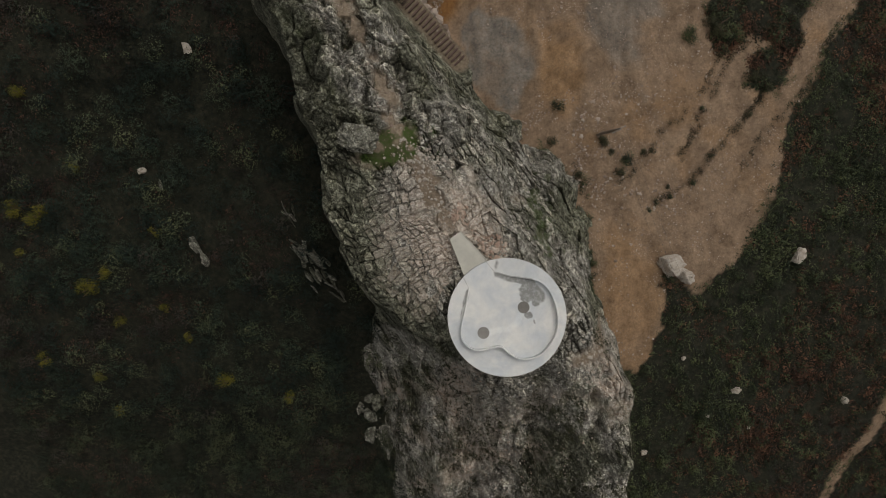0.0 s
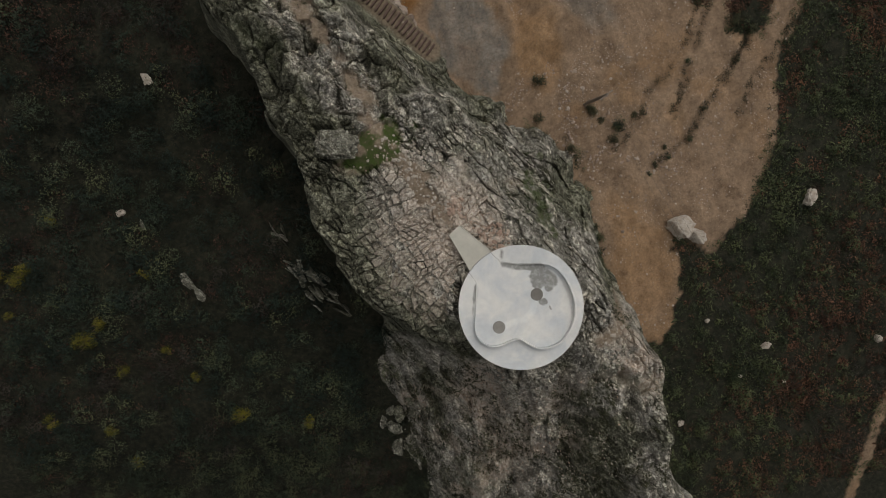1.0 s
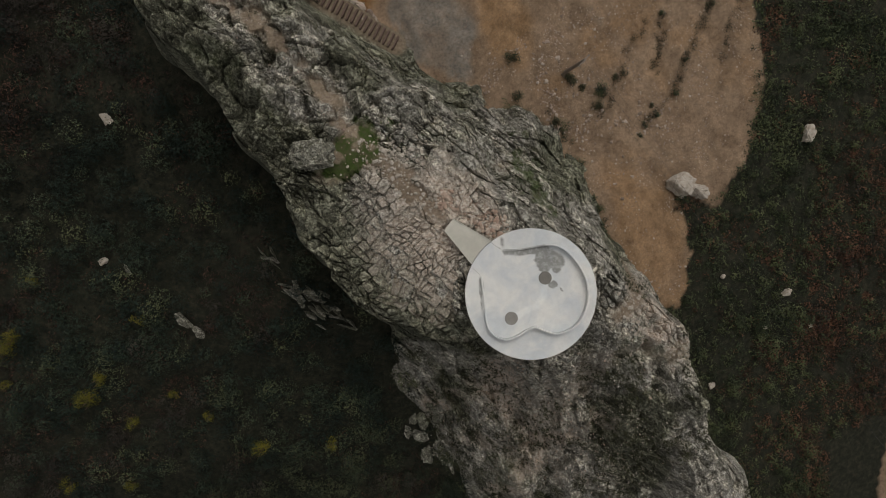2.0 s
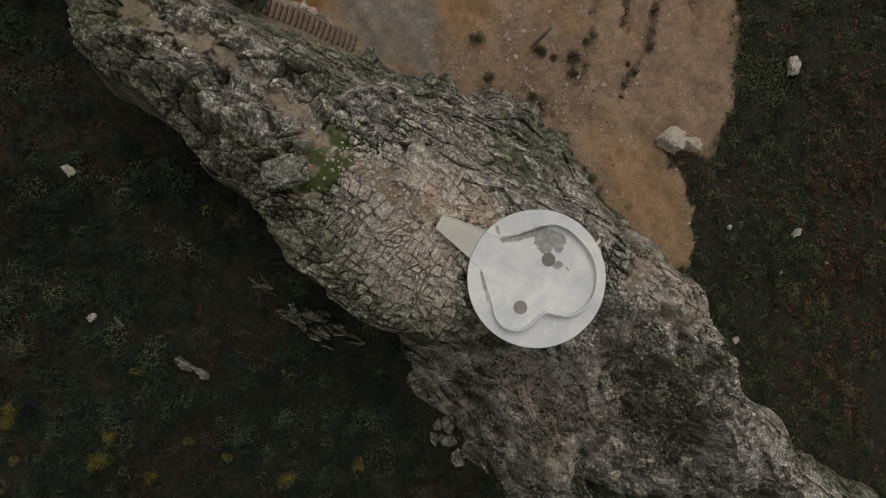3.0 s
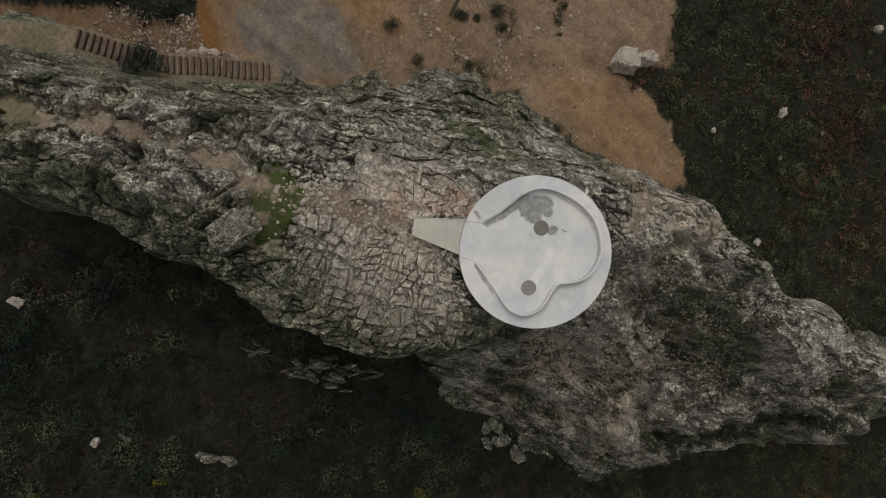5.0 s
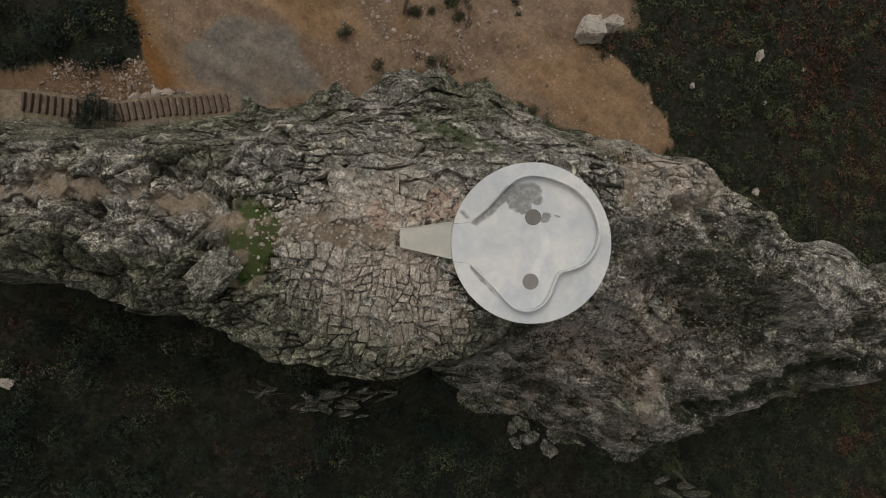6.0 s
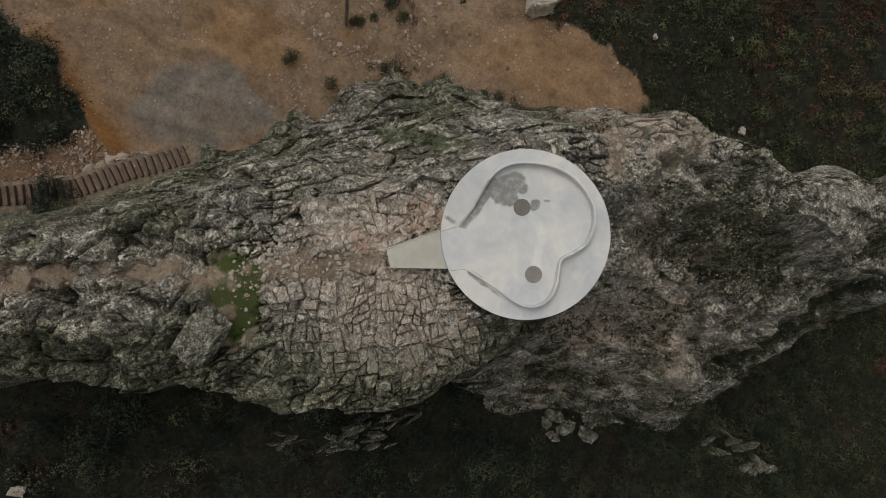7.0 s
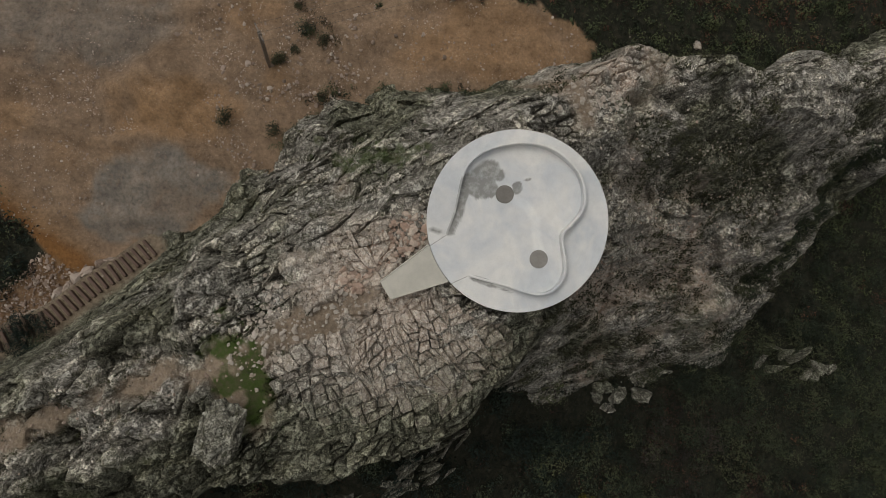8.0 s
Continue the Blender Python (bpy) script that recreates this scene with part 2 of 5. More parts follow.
# ---- materials ----
class Nodes:
    """A short way to write node trees."""

    def __init__(self, name):
        self.mat = bpy.data.materials.new(name)
        self.mat.use_nodes = True
        self.tree = self.mat.node_tree
        self.bsdf = self.tree.nodes["Principled BSDF"]
        self.place = self.tree.nodes.new("ShaderNodeTexCoord").outputs["Object"]

    def node(self, kind, **inputs):
        n = self.tree.nodes.new(kind)
        for k, v in inputs.items():
            self.put(n.inputs[k.replace("_", " ")], v)
        return n

    def put(self, socket, v):
        if isinstance(v, bpy.types.NodeSocket):
            self.tree.links.new(v, socket)
        else:
            socket.default_value = v

    def noise(self, size, detail=4.0, rough=0.55, stretch=None, distort=0.0):
        src = self.place
        if stretch:
            m = self.node("ShaderNodeMapping", Vector=src)
            m.inputs["Scale"].default_value = stretch
            m.inputs["Rotation"].default_value = (0, 0, radians(52))
            src = m.outputs[0]
        return self.node("ShaderNodeTexNoise", Vector=src, Scale=1 / size, Detail=detail, Roughness=rough, Distortion=distort).outputs[0]

    def ramp(self, fac, *stops):
        n = self.node("ShaderNodeValToRGB", Fac=fac)
        e = n.color_ramp.elements
        while len(e) < len(stops):
            e.new(0.5)
        for el, (p, c) in zip(e, stops):
            el.position = p
            el.color = (*c, 1) if isinstance(c, tuple) else (c, c, c, 1)
        return n.outputs[0]

    def mix(self, fac, a, b, blend="MIX"):
        n = self.tree.nodes.new("ShaderNodeMix")
        n.data_type, n.blend_type = "RGBA", blend
        for i, v in ((0, fac), (6, a), (7, b)):
            self.put(n.inputs[i], (*v, 1) if isinstance(v, tuple) and len(v) == 3 else v)
        return n.outputs[2]

    def attr(self, name):
        n = self.tree.nodes.new("ShaderNodeAttribute")
        n.attribute_name = name
        return n.outputs["Fac"]

    def done(self, colour, roughness=0.9, bump=None, strength=0.3, distance=0.03):
        self.put(self.bsdf.inputs["Base Color"], (*colour, 1) if isinstance(colour, tuple) else colour)
        self.put(self.bsdf.inputs["Roughness"], roughness)
        self.bsdf.inputs["Specular IOR Level"].default_value = 0.25
        if bump is not None:
            b = self.node("ShaderNodeBump", Height=bump, Strength=strength, Distance=distance)
            self.tree.links.new(b.outputs[0], self.bsdf.inputs["Normal"])
        return self.mat


def rock_material():
    n = Nodes("weathered_rock")
    grain = n.noise(0.20, 9, 0.78)
    patch = n.noise(1.1, 7, 0.7)
    lichen = n.noise(0.30, 9, 0.8)
    grey = n.ramp(patch, (0.30, (0.185, 0.173, 0.148)), (0.5, (0.35, 0.33, 0.29)), (0.68, (0.53, 0.50, 0.445)))
    fleck = n.noise(0.075, 4, 0.7)
    col = n.mix(0.9, grey, n.ramp(grain, (0.38, 0.25), (0.5, 0.8), (0.58, 1.0)), "MULTIPLY")
    col = n.mix(0.85, col, n.ramp(fleck, (0.38, 0.28), (0.5, 0.9), (0.6, 1.35)), "MULTIPLY")
    col = n.mix(n.ramp(n.noise(0.11, 6, 0.75), (0.55, 0.0), (0.60, 0.8)), col, (0.07, 0.068, 0.06))
    col = n.mix(n.ramp(lichen, (0.515, 0.0), (0.555, 0.9)), col, (0.66, 0.64, 0.58))
    col = n.mix(n.ramp(n.noise(0.5, 8, 0.78), (0.56, 0.0), (0.62, 0.75)), col, (0.085, 0.088, 0.05))
    warp = n.node("ShaderNodeVectorMath", Vector=n.place)
    bend = n.node("ShaderNodeTexNoise", Vector=n.place, Scale=1.6, Detail=5.0, Roughness=0.65).outputs[1]
    warp.inputs[1].default_value = (0.0, 0.0, 0.0)
    n.put(warp.inputs[1], n.node("ShaderNodeMapping", Vector=bend, Scale=(0.55, 0.55, 0.55)).outputs[0])
    turn = n.node("ShaderNodeMapping", Vector=warp.outputs[0], Rotation=(0, 0, radians(62)), Scale=(1.0, 1.8, 0.8))
    joints = n.node("ShaderNodeTexVoronoi", Vector=turn.outputs[0], Scale=1.25)
    joints.feature = "DISTANCE_TO_EDGE"
    crack = n.ramp(joints.outputs["Distance"], (0.0, 0.0), (0.03, 1.0))
    col = n.mix(n.ramp(n.noise(0.9, 3), (0.45, 0.0), (0.6, 0.8)), col, n.mix(1.0, col, n.ramp(crack, (0.0, 0.35), (0.7, 1.0)), "MULTIPLY"))
    col = n.mix(n.attr("stain"), col, n.mix(1.0, col, (0.42, 0.45, 0.36), "MULTIPLY"))
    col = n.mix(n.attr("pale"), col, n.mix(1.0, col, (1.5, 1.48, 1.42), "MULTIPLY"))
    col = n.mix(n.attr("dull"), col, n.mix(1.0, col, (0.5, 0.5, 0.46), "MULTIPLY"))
    fresh = n.ramp(n.noise(0.22, 8, 0.75), (0.38, (0.34, 0.26, 0.20)), (0.5, (0.62, 0.53, 0.445)), (0.6, (0.78, 0.71, 0.63)))
    col = n.mix(n.attr("fresh"), col, n.mix(0.5, fresh, n.ramp(fleck, (0.38, 0.45), (0.5, 0.9), (0.6, 1.2)), "MULTIPLY"))
    soil = n.ramp(n.noise(0.25, 8, 0.75), (0.36, (0.14, 0.104, 0.074)), (0.62, (0.32, 0.25, 0.18)))
    col = n.mix(n.attr("soil"), col, soil)
    turf = n.mix(n.noise(0.12, 6), (0.028, 0.050, 0.012), (0.075, 0.11, 0.024))
    turf = n.mix(n.ramp(n.noise(0.45, 6, 0.7), (0.46, 0.0), (0.62, 0.75)), turf, (0.09, 0.08, 0.045))
    col = n.mix(n.attr("turf"), col, turf)
    cover = n.mix(1.0, n.attr("soil"), n.attr("turf"), "ADD")
    relief = n.mix(0.5, n.mix(0.4, grain, fleck), n.mix(cover, crack, (1.0, 1.0, 1.0)))
    return n.done(col, 0.92, relief, 1.0, 0.14)


def ground_material():
    n = Nodes("quarry_earth")
    grit = n.noise(0.22, 8, 0.8)
    patch = n.noise(3.0, 8, 0.7, distort=0.6)
    earth = n.ramp(patch, (0.3, (0.20, 0.135, 0.085)), (0.5, (0.28, 0.195, 0.13)), (0.7, (0.36, 0.255, 0.17)))
    earth = n.mix(n.attr("orange"), earth, n.mix(n.noise(0.8, 5), (0.32, 0.19, 0.095), (0.37, 0.24, 0.14)))
    earth = n.mix(n.ramp(n.noise(0.09, 4, 0.7), (0.60, 0.0), (0.64, 0.6)), earth, n.mix(n.ramp(n.noise(2.2, 5, 0.6), (0.42, 0.15), (0.56, 1.0)), earth, (0.55, 0.45, 0.36)))
    grey = n.ramp(n.noise(1.8, 5, 0.6), (0.3, (0.16, 0.15, 0.135)), (0.5, (0.225, 0.205, 0.178)), (0.7, (0.30, 0.255, 0.21)))
    blotch = n.ramp(n.noise(1.1, 8, 0.7, distort=1.2), (0.34, 0.6), (0.5, 1.0))
    earth = n.mix(n.mix(1.0, n.attr("gravel"), blotch, "MULTIPLY"), earth, grey)
    clods = n.noise(0.7, 7, 0.7)
    earth = n.mix(0.6, earth, n.ramp(clods, (0.34, 0.65), (0.5, 1.05), (0.66, 1.35)), "MULTIPLY")
    earth = n.mix(n.attr("rusty"), earth, n.mix(n.noise(0.5, 6), (0.20, 0.095, 0.03), (0.30, 0.15, 0.055)))
    earth = n.mix(0.7, earth, n.ramp(n.noise(1.3, 7, 0.7, (1.0, 0.18, 1.0)), (0.36, 0.68), (0.6, 1.0)), "MULTIPLY")
    earth = n.mix(0.65, earth, n.ramp(grit, (0.36, 0.42), (0.5, 0.85), (0.62, 1.08)), "MULTIPLY")
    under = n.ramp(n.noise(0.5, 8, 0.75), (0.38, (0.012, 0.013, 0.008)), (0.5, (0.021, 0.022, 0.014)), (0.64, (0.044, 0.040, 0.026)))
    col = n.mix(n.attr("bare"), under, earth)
    return n.done(col, 0.95, n.mix(0.45, grit, clods), 1.0, 0.14)


def stone_material():
    n = Nodes("loose_stone")
    rnd = n.node("ShaderNodeNewGeometry").outputs["Random Per Island"]
    base = n.ramp(rnd, (0.0, (0.23, 0.175, 0.14)), (0.5, (0.37, 0.285, 0.23)), (1.0, (0.54, 0.46, 0.39)))
    col = n.mix(0.6, base, n.ramp(n.noise(0.12, 5, 0.7), (0.3, 0.5), (0.7, 1.0)), "MULTIPLY")
    return n.done(col, 0.9, n.noise(0.08, 5), 0.5, 0.02)


def boulder_material():
    n = Nodes("pale_boulder")
    col = n.ramp(n.noise(0.5, 6, 0.65), (0.3, (0.30, 0.25, 0.20)), (0.5, (0.47, 0.42, 0.36)), (0.7, (0.58, 0.53, 0.47)))
    col = n.mix(0.5, col, n.ramp(n.noise(0.1, 5, 0.7), (0.3, 0.5), (0.6, 1.0)), "MULTIPLY")
    return n.done(col, 0.9, n.noise(0.15, 5), 0.6, 0.04)


def concrete_material(name, lo, hi, stain=True):
    n = Nodes(name)
    col = n.ramp(n.noise(1.9, 5, 0.55, distort=0.8), (0.36, lo), (0.62, hi))
    col = n.mix(0.35, col, n.ramp(n.noise(0.45, 6, 0.65), (0.35, 0.78), (0.6, 1.0)), "MULTIPLY")
    col = n.mix(0.25, col, n.ramp(n.noise(0.05, 4, 0.6), (0.35, 0.75), (0.65, 1.0)), "MULTIPLY")
    col = n.mix(n.attr("screed"), col, n.mix(1.0, col, (1.12, 1.12, 1.11), "MULTIPLY"))
    if stain:
        wet = n.ramp(n.noise(0.3, 5, 0.6), (0.3, 0.55), (0.55, 1.0))
        wet = n.mix(1.0, wet, n.attr("damp"), "MULTIPLY")
        col = n.mix(wet, col, (0.20, 0.20, 0.185))
    return n.done(col, 0.7, n.noise(0.04, 4), 0.15, 0.005)


def leaf_material(name, *stops):
    n = Nodes(name)
    rnd = n.node("ShaderNodeNewGeometry").outputs["Random Per Island"]
    tone = n.mix(0.15, n.attr("tone"), rnd)
    fine = n.noise(0.45, 7, 0.7)
    col = n.mix(0.75, n.ramp(tone, *stops), n.ramp(fine, (0.36, 0.45), (0.5, 0.95), (0.64, 1.35)), "MULTIPLY")
    return n.done(col, 0.75, fine, 0.9, 0.10)


def bark_material():
    n = Nodes("grey_brown_bark")
    return n.done(n.mix(n.noise(0.08, 5), (0.07, 0.05, 0.035), (0.15, 0.115, 0.085)), 0.9, n.noise(0.04, 5), 0.5, 0.02)


PINK, PALE = stone_material(), boulder_material()
tint = PINK.node_tree.nodes["Color Ramp"].color_ramp.elements
for el, c in zip(tint, ((0.40, 0.28, 0.215), (0.53, 0.41, 0.33), (0.66, 0.57, 0.48))):
    el.color = (*c, 1)
ROCK, EARTH, STONE, BOULDER, BARK = rock_material(), ground_material(), stone_material(), boulder_material(), bark_material()
WHITE = concrete_material("white_concrete", (0.63, 0.66, 0.68), (0.79, 0.787, 0.76))
RAMP = concrete_material("cream_concrete", (0.50, 0.49, 0.43), (0.60, 0.58, 0.51))
BROWN_INSERT = concrete_material("brown_aggregate", (0.24, 0.228, 0.21), (0.34, 0.325, 0.30), False)
INSERT = concrete_material("grey_aggregate", (0.17, 0.16, 0.145), (0.25, 0.24, 0.215), False)
TIMBER = concrete_material("grey_timber", (0.10, 0.066, 0.052), (0.18, 0.122, 0.097), False)
POLE = concrete_material("pole_concrete", (0.24, 0.20, 0.17), (0.34, 0.29, 0.25), False)
WIRE = concrete_material("dull_wire", (0.05, 0.05, 0.05), (0.09, 0.09, 0.09), False)
GREEN = leaf_material("dark_green_leaf", (0.1, (0.013, 0.023, 0.018)), (0.5, (0.026, 0.041, 0.029)), (0.75, (0.054, 0.071, 0.044)), (0.92, (0.12, 0.13, 0.066)))
MID = leaf_material("mid_green_leaf", (0.1, (0.020, 0.028, 0.018)), (0.5, (0.038, 0.050, 0.030)), (0.9, (0.085, 0.092, 0.048)))
# near-black leaf: the shade in the gaps between crowns is put into its colour
SHADE = leaf_material("shade_toned_undergrowth", (0.1, (0.006, 0.009, 0.006)), (0.6, (0.011, 0.015, 0.010)), (0.95, (0.026, 0.031, 0.019)))
HEATH = leaf_material("heath_leaf", (0.1, (0.020, 0.028, 0.016)), (0.5, (0.048, 0.062, 0.031)), (0.9, (0.11, 0.125, 0.058)))
RUSSET = leaf_material("russet_heath", (0.1, (0.042, 0.025, 0.017)), (0.5, (0.10, 0.050, 0.031)), (0.9, (0.18, 0.092, 0.055)))
SEDGE = leaf_material("dry_sedge", (0.0, (0.022, 0.022, 0.013)), (1.0, (0.075, 0.068, 0.04)))
OLIVE = leaf_material("olive_leaf", (0.0, (0.03, 0.033, 0.018)), (1.0, (0.085, 0.085, 0.045)))
# darker copy of the russet heath, with the valley's shade in its colour
RUST = leaf_material("shade_toned_rust", (0.1, (0.020, 0.013, 0.010)), (0.5, (0.048, 0.027, 0.020)), (0.9, (0.11, 0.058, 0.040)))
GREY = leaf_material("grey_heath", (0.1, (0.016, 0.014, 0.012)), (0.9, (0.07, 0.060, 0.049)))
YELLOW = leaf_material("yellow_leaf", (0.0, (0.06, 0.066, 0.012)), (1.0, (0.19, 0.165, 0.022)))
GRASS = leaf_material("green_grass", (0.0, (0.024, 0.052, 0.008)), (1.0, (0.072, 0.125, 0.022)))


# ---- mesh helpers ----
def mesh_from(name, verts, faces, material, smooth=True):
    """A mesh from arrays; faces all have the same number of corners."""
    me = bpy.data.meshes.new(name)
    n = faces.shape[1]
    me.vertices.add(len(verts))
    me.vertices.foreach_set("co", np.ascontiguousarray(verts, np.float32).ravel())
    me.loops.add(faces.size)
    me.loops.foreach_set("vertex_index", np.ascontiguousarray(faces, np.int32).ravel())
    me.polygons.add(len(faces))
    me.polygons.foreach_set("loop_start", np.arange(0, faces.size, n, dtype=np.int32))
    me.polygons.foreach_set("use_smooth", np.full(len(faces), smooth))
    me.materials.append(material)
    me.update(calc_edges=True)
    return me


def put_attr(me, name, values):
    a = me.attributes.new(name, "FLOAT", "POINT")
    a.data.foreach_set("value", np.ascontiguousarray(values, np.float32).ravel())


def part(name, bm, material, parent=None, label="", smooth=False):
    me = bpy.data.meshes.new(name)
    for f in bm.faces:
        f.smooth = smooth
    bm.to_mesh(me)
    bm.free()
    me.materials.append(material)
    ob = new(name, me)
    if parent:
        ob.parent = parent
    if label:
        tagged(ob, label)
    return ob


def sheet(xs, ys):
    X, Y = np.meshgrid(xs, ys)
    i = np.arange(X.size).reshape(X.shape)
    faces = np.stack([i[:-1, :-1], i[:-1, 1:], i[1:, 1:], i[1:, :-1]], -1).reshape(-1, 4)
    return X, Y, faces


# ---- the ground: one sheet to the horizon ----
far = 52 * 1.35 ** np.arange(1, 13)
line = np.arange(-52, 52.01, 0.36)
X, Y, F = sheet(np.concatenate([-far[::-1], line, far]), np.concatenate([-far[::-1], line, far]))
Z = ground_height(X, Y)
bare = bare_earth(X, Y).astype(float)
near = np.maximum(np.abs(X), np.abs(Y)) < 55
ruts = np.zeros(X.shape)
for rut in ([(9.8, 27), (11.8, 17.5)], [(13.2, 28), (12.4, 18)], [(23.5, 22.3), (22.2, 20.5), (20.3, 17.1), (19.0, 14.6), (17.9, 12.3)], [(21.8, 21.6), (19.4, 17.4), (16.1, 14.6), (13.4, 11.3), (11.9, 10.2)], [(25.7, 17.7), (23.2, 14.8), (20.7, 12.6), (18.8, 10.1), (15.5, 8.5)], [(31.2, 19.1), (27.4, 15.9), (25.6, 14.2), (23.6, 11.2)], [(22, 8.5), (28.6, 17.2), (34.5, 26)]):
    ruts = np.maximum(ruts, 1 - step(0.1, 0.45, off_line(X, Y, rut) + 0.15 * fbm(X, Y, 2, 2, 95)))
berm = off_line(X, Y, [(6.4, 31.6), (5.2, 27.6), (4.5, 24.9), (4.7, 23.4), (5.5, 20.8), (4.5, 18.6), (3.4, 16.4)]) + 0.2 * fbm(X, Y, 1.5, 3, 93)
heap = np.hypot((X - 8.2) / 2.9, (Y - 21.2) / 3.6) + 0.3 * fbm(X, Y, 2, 3, 94)
Z = Z + bare * near * (0.38 * np.exp(-(berm / 0.45) ** 2) + 0.9 * (1 - step(0.3, 1.1, heap)))
Z = Z + bare * near * (0.16 * fbm(X, Y, 1.1, 4, 97) - 0.3 * ruts) - (1 - bare) * 0.05
bank = off_line(X, Y, [(-3.8, 25.0), (-1.1, 28.3), (2.2, 33.0)])
Z = Z + near * (1 - bare) * (0.07 * fbm(X, Y, 1.4, 4, 98))
d, zs = stair_height(X, Y)
Z = Z + (np.minimum(zs - 0.5, Z) - Z) * (1 - step(1.0, 2.4, d)) * near
me = mesh_from("ground", np.stack([X, Y, Z], -1).reshape(-1, 3), F, EARTH)
beside = (d < 3.6) & (X + Y > 19)
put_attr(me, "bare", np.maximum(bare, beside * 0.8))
wet = [(4.0, 23.4), (5.0, 20.8), (4.0, 19.1), (2.9, 16.6), (0.6, 17.4), (-1.6, 19.7), (-2.0, 24.0), (-0.4, 26.8), (1.0, 25.3), (3.0, 25.0)]
wx, wy = X + 0.5 * fbm(X, Y, 2.5, 4, 101), Y + 0.5 * fbm(X, Y, 2.5, 4, 102)
gravel = inside(wx, wy, wet) * step(0.0, 0.35, off_line(wx, wy, wet + wet[:1])) * np.clip(0.95 + 0.4 * fbm(X, Y, 2.5, 4, 104), 0, 1)
gravel = np.maximum(gravel, 0.75 * step(0.0, 0.35, 1 - np.hypot((X - 12.6) / 3.4, (Y - 26.5) / 8.0) + 0.4 * fbm(X, Y, 3, 5, 103)))
put_attr(me, "gravel", gravel * 0.9)
orange = np.maximum(step(0.2, 0.9, fbm(X, Y, 4, 5, 105)) * 0.6, 1 - step(0.3, 1.6, bank))
orange = np.maximum(orange, step(0.0, 0.5, 1 - np.hypot((X - 7.0) / 2.6, (Y - 20.5) / 4.5) + 0.3 * fbm(X, Y, 2, 3, 107)))
orange = np.maximum(orange, 0.8 * step(0.0, 0.6, 1 - np.hypot((X - 12.5) / 3.5, (Y + 0.5) / 9) + 0.3 * fbm(X, Y, 2, 3, 109)))
put_attr(me, "orange", orange)
edge = off_line(X, Y, [(-3.5, 25.4), (-1.3, 28.6), (1.7, 32.6)]) + 0.4 * fbm(X, Y, 1.5, 3, 111)
put_attr(me, "rusty", np.maximum((1 - step(0.15, 1.0, edge)) * bare, beside * (1 - bare) * 0.4))
tagged(new("ground", me), "brown quarry earth giving way to dark soil under scrub", "ground", kind="structure")

# ---- the rock ridge ----
STEP = 0.067
X, Y, F = sheet(np.arange(-26, 24, STEP), np.arange(-38, 40, STEP))
Z, core = ridge_height(X, Y)[:2]
inner = (core > -0.16) | (stair_height(X, Y)[0] < 1.0)
Z[inner], core[inner] = rock_surface(X[inner], Y[inner])
def box_mean(a, n):
    """Mean over a square of 2n + 1 cells."""
    c = np.cumsum(np.cumsum(np.pad(a, n + 1, mode="edge"), 0), 1)
    k = 2 * n + 1
    return ((c[k:, k:] - c[:-k, k:] - c[k:, :-k] + c[:-k, :-k]) / k ** 2)[:a.shape[0], :a.shape[1]]


hollow = box_mean(Z, 9) - Z
fill = (hollow > 0.16) & (core > 0.05) & (np.hypot(X, Y) > 4.5) & (off_line(X, Y, [(-1.9, 3.3), (-3.2, 5.5)]) > 1.3) & (stair_height(X, Y)[0] > 1.2)
JOINTS = np.stack([X[fill], Y[fill], hollow[fill]], -1)
keep = (core > -0.12).ravel()
F = F[keep[F].all(1)]
used = np.zeros(X.size, bool)
used[F] = True
index = np.cumsum(used) - 1
P = np.stack([X, Y, Z], -1).reshape(-1, 3)[used]
me = mesh_from("rock_ridge", P, index[F], ROCK, False)
x, y = P[:, 0], P[:, 1]
soil = soil_cover(x, y)
turf = np.clip(2.3 - 2.0 * (np.hypot(((x + 7.5) * 0.94 + (y - 11.8) * 0.34) / 2.2, (-(x + 7.5) * 0.34 + (y - 11.8) * 0.94) / 0.95) + 0.9 * fbm(x, y, 0.8, 4, 83)), 0, 1)
turf = np.maximum(turf, 0.3 * step(0.3, 0.8, fbm(x, y, 2.5, 4, 113)) * step(0.2, 0.6, fbm(x, y, 7, 2, 115) + 0.3))
turf = np.maximum(turf, np.clip(0.7 - np.hypot((x - 3.4) / 1.5, (y - 7.2) / 2.4) + 1.5 * fbm(x, y, 0.7, 5, 87), 0, 0.75))
put_attr(me, "turf", turf)
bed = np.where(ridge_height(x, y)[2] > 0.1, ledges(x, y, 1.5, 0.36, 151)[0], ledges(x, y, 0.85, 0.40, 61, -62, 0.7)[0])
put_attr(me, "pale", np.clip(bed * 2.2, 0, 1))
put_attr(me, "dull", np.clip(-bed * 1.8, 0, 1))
stain = step(-0.2, 0.7, fbm(x, y, 4.5, 4, 121) + 0.5 * step(11, 17, y) - (0.5 + 0.7 * gullies(x, y)) * step(-1, -5, y) + 0.4 * step(0.1, 0.5, ridge_height(x, y)[2]) - 0.9 * (1 - step(2.0, 5.5, np.hypot((x + 4.5) / 1.3, y - 5.5))) - 0.9 * (1 - step(1.5, 4.5, np.hypot((x - 8.4) / 1.2, (y + 6.2) / 1.3))) + 0.75 * step(-15, -19, y) - 0.6 * (1 - step(2.0, 5.0, np.hypot(x - 4.8, y + 6.2))) + 1.0 * (1 - step(0.7, 1.3, np.hypot((x - 5.0) / 3.0, (y + 15.0) / 6.5))) + 1.5 * (1 - step(1.2, 4.4, x - section(y, 2))) * step(-3, 0, y))
put_attr(me, "stain", stain * 0.85)
put_attr(me, "soil", np.clip(soil * 1.3, 0, 1) * 0.9)
